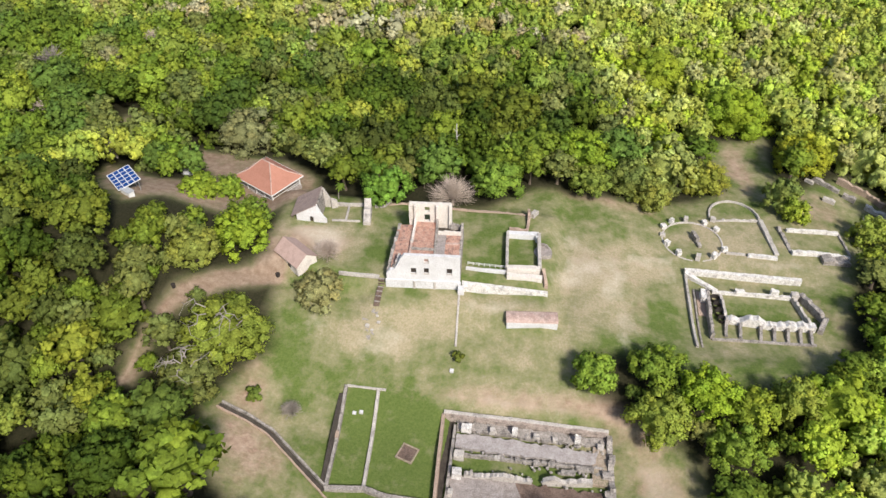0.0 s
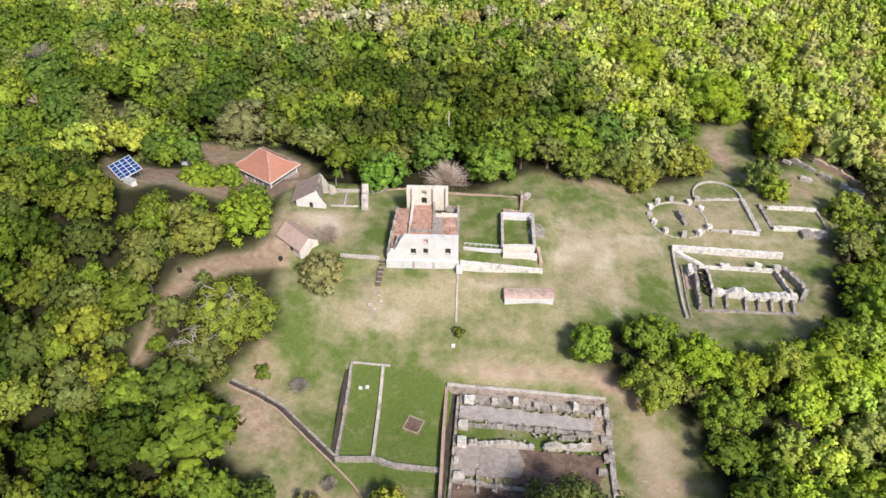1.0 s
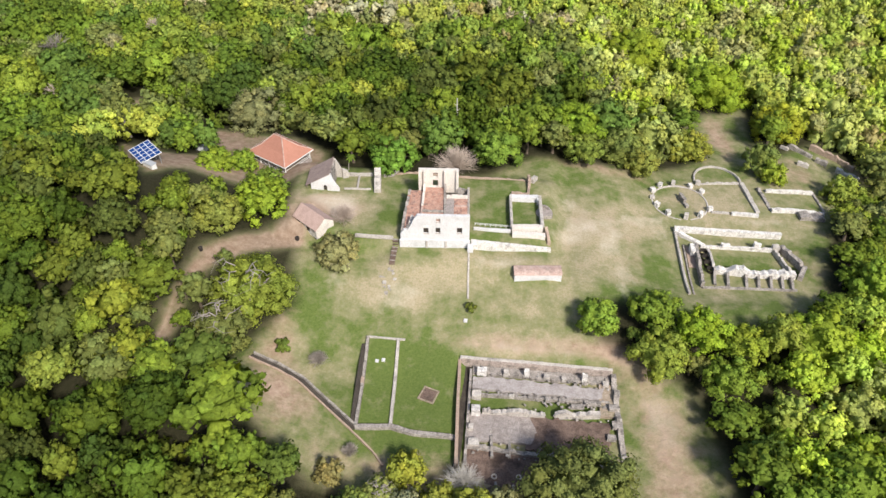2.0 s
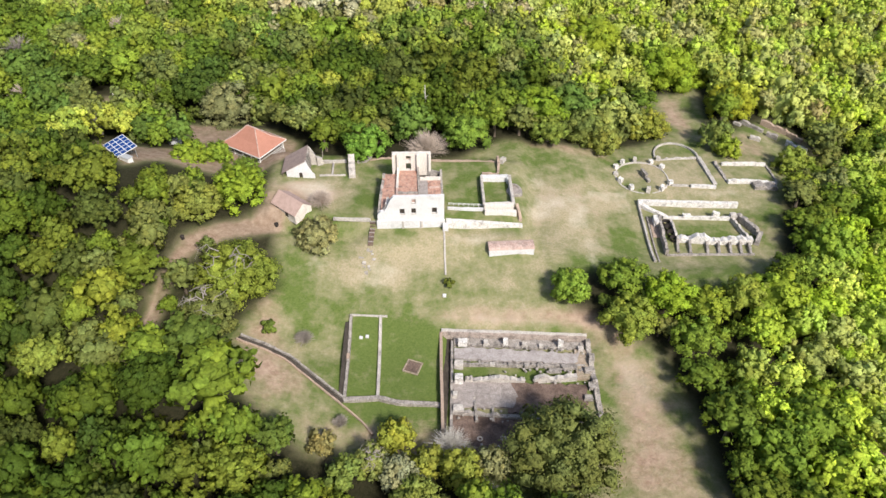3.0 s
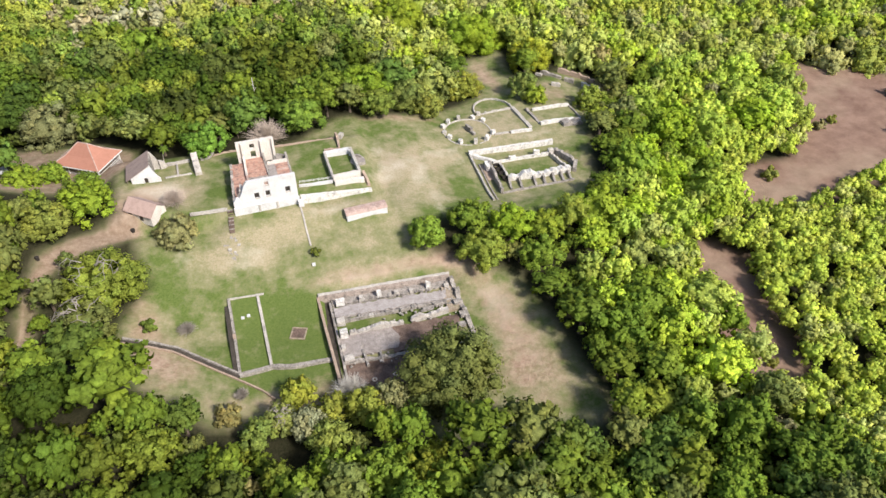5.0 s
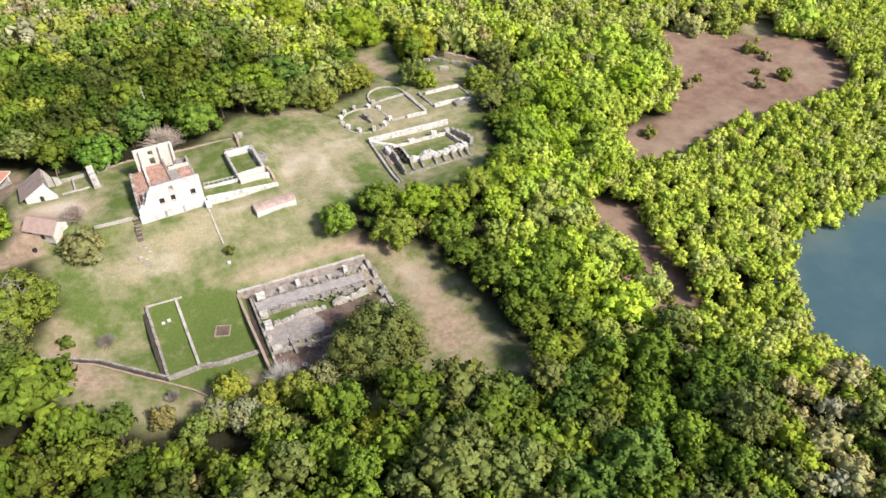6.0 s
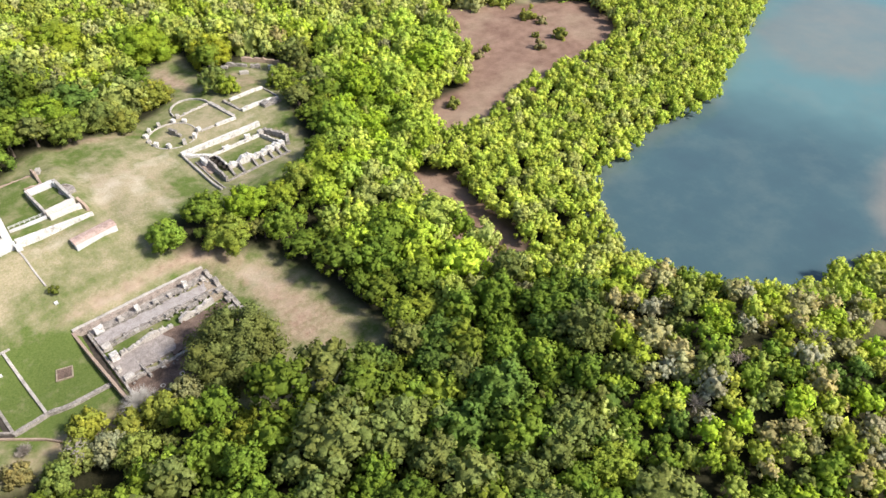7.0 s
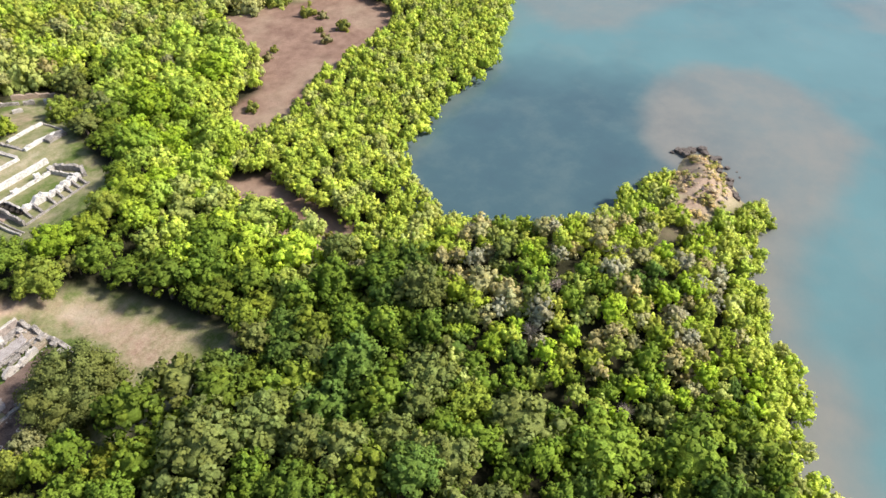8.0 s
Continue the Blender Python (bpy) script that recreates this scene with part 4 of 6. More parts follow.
    low_wall("partition", [(4.8, 3.6), (9.9, 3.7)], 0.2, 0.35, 4.5, 43, RUBBLE, 0.15)
    low_wall("partition", [(12.4, 8.6), (15.3, 8.6)], 0.4, 0.45, 4.4, 4, PINKROOF, 0.2)
    low_wall("parapet", [(4.0, 1.0), (15.4, 1.0)], 0.35, 0.4, 4.45, 44, PINKROOF, 0.12)
    low_wall("broken_wall", [(1.2, 0.95), (3.6, 1.0)], 0.5, 0.45, 4.1, 45, RUBBLE, 0.4)
    low_wall("cellar_wall", [(9.9, 12.1), (15.3, 12.1)], 0.5, 0.5, 4.3, 5, RUBBLE, 0.3)
    part("side_wall", rubble([(0.35, 0.7), (1.3, 15.4)], lambda s: 4.9 + 1.5 * ramp(0.0, 0.3, s) * (0.6 + 0.4 * noise.noise((s * 9, 0, 2))), 0.65, 6, 0.35, 0.6, base=-1.5), RUBBLE, house, "grey rubble side wall")
    part("side_wall", rubble([(15.65, 0.7), (15.6, 15.4)], lambda s: 6.05 + 0.7 * ramp(0.75, 0.95, s), 0.6, 7, 0.45, 0.6, base=-1.5), RUBBLE, house, "grey rubble side wall")
    part("rear_wall", rubble([(12.9, 15.3), (15.6, 15.3)], 6.3, 0.6, 8, 0.4, 0.6, base=-1.5), RUBBLE, house)
    part("broken_wall", rubble([(2.2, 1.0), (2.6, 3.4)], 1.5, 0.6, 9, 0.4, 0.4, base=4.1), LIME, house, "white broken wall stub")
    # the tall rear wall with its two openings
    openings = [(3.15, 4.45, 4.6, 6.75), (3.2, 4.4, 7.4, 8.9)]
    tx = sorted(set(steps_of(0.0, 9.2, 0.8, 3.15, 3.2, 4.4, 4.45)))
    tz = sorted(set(steps_of(-2.0, 9.9, 1.2, 4.6, 6.75, 7.4, 8.9)))
    hole = lambda x, z: any(a < x < b and c < z < d for a, b, c, d in openings)
    rear = pierced(tx, tz, lambda i, j: not hole((tx[i] + tx[i + 1]) / 2, (tz[j] + tz[j + 1]) / 2), 0.8, lambda x: 9.75 + 0.15 * noise.noise((x * 1.3, 7, 0)))
    tower = part("tall_wall", rear, TOWER, house, "tall cream wall with an arched window over a doorway")
    tower.location = (3.7, 16.0, 0)
    for x in (3.75, 12.85):
        part("return_wall", rubble([(x, 15.4), (x, 16.9)], 11.6, 0.6, 11, 0.12, 0.5, base=-2), TOWER, house)
    for x in (4.9, 9.85):
        part("pilaster", boxed(x - 0.3, x + 0.3, 15.3, 16.05, 4.4, 9.7, bevel=0.06), TOWER, house)
    return house


build_house()


# ---- walls round the terrace ----
def wall_thing(name, line, height, thick, material, label, seed=0, category="wall", **more):
    bm = rubble(line, height, thick, seed, **more)
    ob = mesh_object(name, bm, material)
    return tagged(ob, label, category)


wall_thing("retaining_wall", [(8.3, 121.0), (14, 121.6), (26.8, 122.9)], lambda s: 1.15 - 0.3 * s, 0.85, STAINED, "whitewashed stone retaining wall running from the house", 3, sink=1.8, ragged=0.025, base=lambda s: 0.45 - 1.9 * s)
wall_thing("wall_pier", [(7.6, 120.0), (8.9, 120.1)], 1.9, 1.2, FACADE, "white plastered pier at the end of the retaining wall", 4, sink=2.5)
wall_thing("garden_wall", [(8.4, 126.4), (17.2, 126.6)], 0.55, 0.6, FACADE, "low pale stone garden wall", 5, ragged=0.08)
wall_thing("lane_kerb", [(8.0, 119.2), (8.5, 113), (9.0, 107.8)], 0.35, 0.4, LIME, "narrow pale stone kerb down the lawn", 6, ragged=0.06)
wall_thing("terrace_edge", [(-18.8, 119.9), (-9.9, 120.6)], 0.4, 0.5, LIME, "low stone edging of the upper lawn", 7, ragged=0.06)
wall_thing("terrace_rear_wall", [(-13.5, 146.0), (-10, 147.2), (-6, 147.4), (8, 147.2), (14, 147.5), (20.5, 147.4)], 0.25, 0.45, TANWALL, "low brownish stone wall at the back of the terrace", 8, ragged=0.15)


def build_fence():
    fence = thing("fence", (8.6, 128.0, ground_z(8.6, 128)), "low white post and rail fence along the terrace", "fence")
    for k in range(8):
        part("post", boxed(k * 1.24 - 0.06, k * 1.24 + 0.06, -0.06, 0.06, -0.3, 0.75, bevel=0.015), WHITE_PAINT, fence)
    for z in (0.3, 0.62):
        part("rail", boxed(0, 8.7, -0.035, 0.035, z, z + 0.09, bevel=0.01), WHITE_PAINT, fence)


build_fence()


def build_stairs():
    n = 20
    stairs = thing("stone_stairs", (-9.3, 120.3, 0.55), "worn grey stone stairs down the bank beside the house", "stairs")
    for k in range(n):
        y = -0.3 * (k + 1)
        z = ground_z(-9.3, 120.3 + y) - 0.55 + 0.1
        part("step", boxed(-0.65, 0.65, y, y + 0.24, z - 0.45, z + 0.02, bevel=0.03), BROWN_FLOOR if k % 4 else RUBBLE, stairs)


build_stairs()


def build_enclosure():
    basin = thing("walled_enclosure", (0, 0, 0), "square stone enclosure with thick pale walls round grass", "ruin")
    c = [(17.4, 127.0), (24.6, 127.6), (23.6, 139.6), (16.4, 139.0)]
    for k, (h, th, material) in enumerate(((1.7, 1.1, TOWER), (1.6, 0.75, LIME), (1.3, 1.2, FACADE), (1.6, 0.6, LIME))):
        part("wall", rubble([c[k], c[(k + 1) % 4]], h, th, k + 20, 0.12, sink=2.0), material, basin)
    part("foot_wall", rubble([(17.6, 125.3), (25.3, 125.6)], 0.9, 1.2, 27, 0.12, sink=1.2), TOWER, basin)
    part("buttress", rubble([(25.4, 127.4), (26.3, 124.2)], lambda s: 1.8 - 1.2 * s, 0.7, 28, 0.15, sink=1.2), TANWALL, basin)
    arc = [(24.3 + 2.5 * math.sin(a), 134.6 + 2.1 * math.cos(a)) for a in [math.pi * k / 10 for k in range(11)]]
    part("round_basin", rubble(arc, 0.9, 0.4, 29, 0.05, 0.5, sink=0.8), RUBBLE, basin, "grey half-round stone basin")
    well = bmesh.new()
    bmesh.ops.create_cone(well, cap_ends=True, segments=20, radius1=2.0, radius2=2.0, depth=0.3)
    bmesh.ops.translate(well, verts=well.verts, vec=(24.9, 134.6, 0.55))
    part("basin_floor", well, SCREED, basin)
    part("niche", boxed(23.0, 23.5, 138.0, 138.5, 0.2, 2.0, bevel=0.04), FACADE, basin)


build_enclosure()
wall_thing("brick_ruin_wall", [(16.6, 141.3), (20.8, 141.6), (20.9, 145), (20.6, 149)], lambda s: 0.7 + 1.2 * ramp(0.3, 0.9, s), 0.6, TANWALL, "reddish broken wall behind the enclosure", 31, ragged=0.4)
wall_thing("white_wall_stub", [(21.6, 146.5), (22.6, 149.4)], 1.6, 0.9, LIME, "pale broken wall stub behind the enclosure", 32, ragged=0.2)


# ---- long tomb-like store on the lawn ----
def build_store():
    store = thing("vaulted_store", (18.9, 113.2, -3.4), "long low white masonry store with a pink weathered vault", "building", turn=7.0)
    w, d = 10.6, 3.2
    body = boxed(0, w, 0, d, -0.5, 2.45, bevel=0.06)
    part("wall", body, FACADE, store)
    bm = bmesh.new()
    rows = []
    for k in range(9):
        a = math.pi * k / 8
        y, z = d / 2 - math.cos(a) * (d / 2 + 0.08), 2.4 + math.sin(a) * 0.45
        rows.append([bm.verts.new((x, y, z + 0.04 * noise.noise((x, y, 5)))) for x in np.linspace(-0.1, w + 0.1, 16)])
    for a, b in zip(rows, rows[1:]):
        for k in range(15):
            bm.faces.new((a[k], a[k + 1], b[k + 1], b[k]))
    bm.faces.new([r[0] for r in rows])
    bm.faces.new([r[-1] for r in rows][::-1])
    part("vault", bm, PINKROOF, store)
    part("door", boxed(-0.05, 0.05, 1.3, 2.3, -0.3, 1.5, bevel=0.01), DARK_WOOD, store)


build_store()

# ---- garden plot on the lower lawn ----
wall_thing("plot_wall", [(-11.5, 96.3), (-9.8, 74.8)], 0.8, 0.55, RUBBLE, "low grey stone wall along a grass plot", 41, ragged=0.1)
wall_thing("plot_wall", [(-5.0, 97.0), (-3.2, 76.2)], 0.5, 0.6, LIME, "low pale stone wall along a grass plot", 42, ragged=0.08)
wall_thing("plot_wall", [(-11.4, 96.6), (-3.5, 97.0)], 0.3, 0.4, LIME, "thin pale stone edging of a grass plot", 43, ragged=0.05)
# flush near-black strip along the west face of the plot wall
drain = boxed(-0.45, 0.45, -10.7, 10.7, -0.5, 0.05)
dark_strip = mesh_object("drain", drain, DARKSTONE)
dark_strip.matrix_world = Matrix.Translation((-11.45, 85.5, (ground_z(-11.4, 95.5) + ground_z(-11.4, 75.5)) / 2)) @ Matrix.Rotation(math.atan2(-1.7, 21.5) * -1, 4, "Z") @ Matrix.Rotation(math.atan2(ground_z(-11.4, 95.5) - ground_z(-11.4, 75.5), 20), 4, "X")
tagged(dark_strip, "dark narrow stone strip beside the plot wall", "drain")
wall_thing("plot_pier", [(-11.1, 86.0), (-10.4, 86.1)], 1.2, 1.5, TANWALL, "broken brick pier in the plot wall", 44, ragged=0.3)
wall_thing("boundary_wall", [(-9.9, 74.8), (-3, 76.2), (1.5, 75.3), (10.2, 75.6)], 0.8, 0.9, RUBBLE, "weathered grey stone boundary wall of the lower lawn", 45, ragged=0.12)
BOUNDARY = [(-33.5, 86.3), (-27.5, 85), (-22.8, 83.4), (-16, 78.8), (-9.9, 74.6)]
wall_thing("boundary_wall", [(x + 0.2, y + 0.42) for x, y in BOUNDARY], 0.75, 0.42, RUBBLE, "long grey stone boundary wall bending along the lawn", 46, ragged=0.12)
wall_thing("gutter", [(x - 0.16, y - 0.2) for x, y in BOUNDARY], 0.42, 0.62, DARKSTONE, "dark gutter along the boundary wall", 47, ragged=0.05, category="gutter")
wall_thing("lane_kerb", [(x - 0.45, y - 0.75) for x, y in BOUNDARY] + [(-5.5, 70.2), (-3.0, 67.5)], 0.45, 0.3, TANWALL, "thin tan stone kerb outside the boundary wall", 48, ragged=0.06)


def build_pit():
    pit = thing("brick_pit", (3.25, 85.0, ground_z(3.25, 86.8) + 0.12), "square brick-lined pit filled with reddish earth", "pit", turn=-17)
    for k in range(4):
        edge = boxed(-1.75, 1.75, 1.45, 1.75, -0.7, 0.18 + 0.02 * k, bevel=0.03)
        bmesh.ops.rotate(edge, verts=edge.verts, cent=(0, 0, 0), matrix=Matrix.Rotation(k * math.pi / 2, 3, "Z"))
        part("kerb", edge, PALE_EARTH, pit)
    part("fill", boxed(-1.46, 1.46, -1.46, 1.46, -0.6, 0.08), BROWN_FLOOR, pit)


build_pit()


# ---- warehouse ruin ----
def build_warehouse():
    ruin = thing("warehouse_ruin", (0, 0, 0), "large roofless stone warehouse ruin with paved floors and broken piers", "ruin")
    part("rear_wall", rubble([(8.8, 94.2), (24, 94.6), (40.8, 94.8)], lambda s: 2.35 - 0.2 * s, 0.7, 50, 0.12, base=-10.7, sink=1), STAINED_RENDER, ruin, "stained pinkish rendered rear wall")
    part("coping", rubble([(8.8, 94.35), (24, 94.75), (40.8, 94.95)], lambda s: 0.14, 0.62, 62, 0.1, base=lambda s: -8.33 - 0.2 * s, sink=0.02), LIME, ruin, "whitewashed coping")
    part("end_wall", rubble([(8.7, 94.4), (9.4, 84), (10.6, 69)], 1.9, 0.6, 51, 0.06, base=-10.7, sink=1.0), TANWALL, ruin, "pinkish coped end wall")
    part("end_wall", rubble([(41.0, 94.6), (41.4, 86), (42.3, 74)], lambda s: 1.8 - 0.9 * s + 0.8 * noise.noise((s * 9, 1, 0)), 1.05, 52, 0.6, base=-11), RUBBLE, ruin)
    part("inner_wall", rubble([(11.3, 92.6), (12.2, 70)], 1.2, 0.5, 53, 0.3, base=-10.9), RUBBLE, ruin)
    # the shadow lying in the ditch is put into this dark floor
    part("ditch", boxed(9.2, 11.2, 68.6, 93.8, -11.3, -10.6), DARKSTONE, ruin, "ditch floor with its shade painted near-black")
    part("paved_floor", ragged_slab([(11.9, 87.7), (36, 88.0), (38.6, 88.4), (38.8, 90.6), (30, 90.9), (11.9, 90.9)], -11.4, -9.86, 0.35, 1), PAVING, ruin)
    part("earth_floor", boxed(38.0, 41.0, 84.0, 92.0, -11.4, -10.0), PALE_EARTH, ruin, "patch of bare reddish earth")
    part("paved_floor", ragged_slab([(12.2, 75.4), (24.5, 75.6), (25.5, 79), (24, 82.2), (12.2, 82.0)], -11.4, -10.22, 0.45, 2), SCREED, ruin)
    part("paved_floor", ragged_slab([(23.5, 74.6), (39.5, 74.8), (40, 82.6), (23.2, 82.3)], -11.4, -10.26, 0.4, 3), BROWN_FLOOR, ruin, "damp dark brown stone floor")
    part("paved_floor", ragged_slab([(12.4, 66.4), (27, 66.0), (27, 73.4), (12.2, 73.6)], -11.4, -10.45, 0.4, 4), BROWN_FLOOR, ruin, "damp dark brown stone floor")
    part("ledge", ragged_slab([(11.7, 91.8), (26, 91.9), (40.3, 92.3), (40.3, 94.2), (11.7, 93.9)], -11.4, -9.95, 0.25, 6), RUBBLE, ruin, "rough grey stone ledge")
    part("kerb", rubble([(12, 86.4), (26, 86.9), (40, 87.6)], 0.5, 0.4, 55, 0.15, base=-10.4), RUBBLE, ruin)
    part("middle_wall", rubble([(14.5, 82.2), (21, 82.5), (27, 82.8)], lambda s: 1.0 + 1.1 * math.exp(-((s - 0.55) / 0.16) ** 2), 0.9, 56, 0.5, base=-10.6, step=0.4), LIME, ruin, "broken white middle wall")
    part("middle_wall", rubble([(29, 83.2), (38, 84.3)], lambda s: 1.2 + 0.3 * math.sin(s * 9), 0.9, 57, 0.5, base=-10.6), LIME, ruin, "broken white middle wall")
    part("front_wall", rubble([(12, 74.0), (26, 73.6), (41, 73.8)], 0.9, 0.8, 58, 0.4, base=-10.8), RUBBLE, ruin)
    part("cross_wall", rubble([(16.6, 78.0), (17.2, 72.0)], 0.5, 0.5, 59, 0.45, base=-10.6), RUBBLE, ruin)
    part("cross_wall", rubble([(20.3, 77.4), (20.5, 72.4)], 0.4, 0.5, 60, 0.45, base=-10.6), RUBBLE, ruin)
    part("paved_floor", ragged_slab([(15.8, 63.8), (24.6, 63.6), (24.0, 71.2), (16.6, 71.2)], -11.4, -10.32, 0.3, 5), BROWN_FLOOR, ruin, "dark reddish brown sunken floor")
    for x, y in ((17.9, 68.1), (22.5, 68.5)):
        ring = bmesh.new()
        for k in range(12):
            a, b = k * math.tau / 12, (k + 1) * math.tau / 12
            tube(ring, (x + 0.45 * math.cos(a), y + 0.45 * math.sin(a), -10.2), (x + 0.45 * math.cos(b), y + 0.45 * math.sin(b), -10.2), 0.16, 0.16, 5)
        part("stone_ring", ring, LIME, ruin, "small pale stone ring")
    for k, (x0, y0, x1, y1) in enumerate(((18.2, 66.8, 18.8, 64.6), (19.4, 65.2, 21.2, 65.2), (21.5, 66.6, 22.0, 64.6))):
        part("low_wall", rubble([(x0, y0), (x1, y1)], 0.7, 0.4, 63 + k, 0.15, base=-10.5, step=0.4), LIME, ruin)
    spots = [(13.6, 91.9, 1.9, 1.4, 1.6), (18.7, 92.1, 1.1, 0.9, 1.3), (23.0, 92.5, 1.1, 0.9, 2.0), (27.2, 92.2, 1.1, 0.9, 1.1), (30.8, 92.2, 1.0, 0.8, 0.9), (35.0, 92.6, 1.1, 0.9, 2.1), (39.4, 91.9, 1.2, 1.0, 0.8),
             (13.0, 85.9, 1.9, 1.5, 1.5), (13.2, 81.9, 1.8, 1.6, 2.2), (12.6, 78.0, 0.9, 1.2, 1.2), (13.4, 74.6, 2.2, 1.6, 1.2), (20.2, 86.7, 1.0, 0.8, 0.7), (24.0, 86.8, 1.0, 0.8, 0.8), (27.6, 86.6, 1.2, 0.9, 1.0),
             (30.4, 86.9, 1.2, 0.9, 0.8), (33.5, 85.7, 2.6, 1.0, 0.7), (36.5, 86.9, 3.4, 1.0, 0.8), (40.6, 86.0, 1.8, 1.3, 1.3), (41.5, 89.5, 1.2, 1.6, 1.4), (41.0, 82.0, 1.5, 1.6, 1.0), (40.0, 79.0, 1.8, 1.2, 0.8)]
    for k, (x, y, wx, wy, h) in enumerate(spots):
        part("pier", block(bmesh.new(), x, y, -10.3 if y < 91 else -10.05, wx, wy, h, k, 0.05), STAINED if k in (0, 2, 5, 8) else LIME if k < 12 else RUBBLE, ruin)
    rng = random.Random(4)
    for k in range(210):
        x, y, s = 41.5 - 29 * rng.random() ** 1.5, rng.choice((93.4, 91.6, 91.2, 87.1, 86.6, 85.8, 83.2, 75.2, 72.4)) + rng.gauss(0, 0.5), rng.uniform(0.2, 0.6)
        part("fallen_stone", block(bmesh.new(), x, y, -10.25 if y < 91 else -9.98, s, s * 0.8, s * 0.7, k + 40, rng.uniform(0, 3)), RUBBLE if k % 7 else LIME, ruin)


build_warehouse()


# ---- mill ruins ----
def build_mill():
    mill = thing("mill_ruin", (0, 0, 0), "sunken stone mill ruin with a long white retaining wall", "ruin")
    part("retaining_wall", rubble([(58.2, 141.2), (84.4, 141.8)], 1.5, 1.0, 70, 0.08, sink=1.0), STAINED, mill, "long white retaining wall")
    part("ramp_wall", rubble([(58.4, 140.6), (62, 138.2), (65.2, 136.4)], lambda s: 1.3 - 1.0 * s, 1.0, 71, 0.1), STAINED, mill)
    part("outer_wall", rubble([(58.4, 140.6), (58.6, 128), (58.9, 117.4)], 0.8, 0.5, 72, 0.1), LIME, mill)
    part("outer_wall", rubble([(59.9, 136), (60.1, 117.8)], 0.35, 0.35, 73, 0.08), RUBBLE, mill)
    part("box_wall", rubble([(64, 135.6), (73, 136.0), (81.5, 136.4)], 0.9, 0.55, 74, 0.2), STAINED, mill)
    part("box_wall", rubble([(62.6, 135.6), (62.4, 121.0)], 1.9, 0.7, 75, 0.35), RUBBLE, mill)
    part("box_wall", rubble([(65.6, 134.6), (66.2, 126.0)], 1.2, 0.6, 76, 0.4), LIME, mill)
    part("box_wall", rubble([(81.6, 136.4), (84.0, 127.6)], 1.1, 0.6, 77, 0.4), LIME, mill)
    part("box_wall", rubble([(83.2, 137.2), (87.2, 130.0), (85.5, 126.4)], lambda s: 1.9 - 0.5 * s, 1.1, 78, 0.5), RUBBLE, mill)
    part("front_wall", rubble([(66.2, 127.2), (70, 127.0), (75, 126.6), (84.5, 127.4)], lambda s: 1.1 + 1.5 * math.exp(-((s - 0.3) / 0.1) ** 2) + 0.6 * ramp(0.5, 0.7, s), 1.5, 79, 0.4, step=0.4), STAINED, mill, "broken white front wall")
    part("kerb", rubble([(62.4, 120.9), (70, 121.6), (84, 122.6)], 0.45, 0.5, 80, 0.15), RUBBLE, mill)
    for k, x in enumerate((65.4, 68.4, 72.6, 75.4, 78.2, 80.8, 83.0)):
        part("spur_wall", rubble([(x + 0.5, 126.2), (x + 0.1, 122.2)], lambda s: 1.2 - 0.7 * s, 0.6, 81 + k, 0.25), RUBBLE, mill)
    for k, (x, y, s) in enumerate(((64.3, 133.4, 1.0), (64.5, 131.2, 0.9), (64.8, 129.0, 1.0), (65.1, 127.0, 0.9))):
        hole = bmesh.new()
        bmesh.ops.create_cone(hole, cap_ends=False, segments=14, radius1=s * 0.8, radius2=s, depth=1.0)
        bmesh.ops.translate(hole, verts=hole.verts, vec=(x, y, -6.9))
        part("boiler_ring", hole, IRON, mill, "dark iron boiler ring")
    part("sluice_floor", boxed(60.4, 62.1, 128, 135.5, -8.2, -7.25), TANWALL, mill, "reddish stone sluice floor")
    part("pier", block(bmesh.new(), 61.7, 133.4, -7.4, 1.2, 3.0, 2.0, 3), STAINED, mill)
    part("pier", block(bmesh.new(), 70.0, 136.3, -7.4, 2.0, 0.9, 1.5, 4), STAINED, mill)
    part("pier", block(bmesh.new(), 77.6, 136.8, -7.4, 1.7, 1.0, 2.1, 5), STAINED, mill)
    part("pier", block(bmesh.new(), 82.0, 136.6, -7.4, 1.6, 1.2, 1.9, 6), LIME, mill)


build_mill()


def build_animal_mill():
    ring = thing("round_mill_ruin", (0, 0, 0), "oval ring of low wall and broken stone piers on grass", "ruin")
    oval = [(60.9 + 7.2 * math.cos(a), 152.6 + 7.4 * math.sin(a)) for a in [math.tau * k / 30 for k in range(30)]]
    part("ring_wall", rubble(oval, 0.16, 0.32, 90, 0.06, closed=True), LIME, ring)
    for k, (x, y, h) in enumerate(((53.8, 153.4, 1.0), (54.2, 156.6, 1.4), (56.4, 159.4, 1.3), (60.0, 160.4, 1.6), (64.6, 160.0, 1.2), (67.2, 157.6, 1.3), (66.8, 161.6, 1.4), (68.2, 149.9, 1.6), (65.4, 147.0, 1.9), (61.6, 145.8, 2.0), (57.2, 147.0, 1.6), (54.7, 150.2, 1.5))):
        part("pier", block(bmesh.new(), x, y, ground_z(x, y) - 0.1, 1.3, 1.1, h, k + 60, k * 0.5), STAINED if k % 3 else LIME, ring)
    for k, (x, y, h) in enumerate(((61.4, 154.6, 1.5), (61.8, 152.8, 1.8), (62.4, 151.0, 1.0))):
        part("mill_stone", block(bmesh.new(), x, y, ground_z(x, y) - 0.1, 0.9, 1.5, h, k + 90, 0.3), RUBBLE, ring)


build_animal_mill()
arc = [(72.3 + 6.2 * math.cos(a), 163.6 + 7.4 * math.sin(a)) for a in [math.pi * (1.02 - 1.0 * k / 18) for k in range(19)]]
wall_thing("curved_wall", arc, 0.6, 0.4, LIME, "curved pale stone wall of a ruined apse", 100, ragged=0.1)
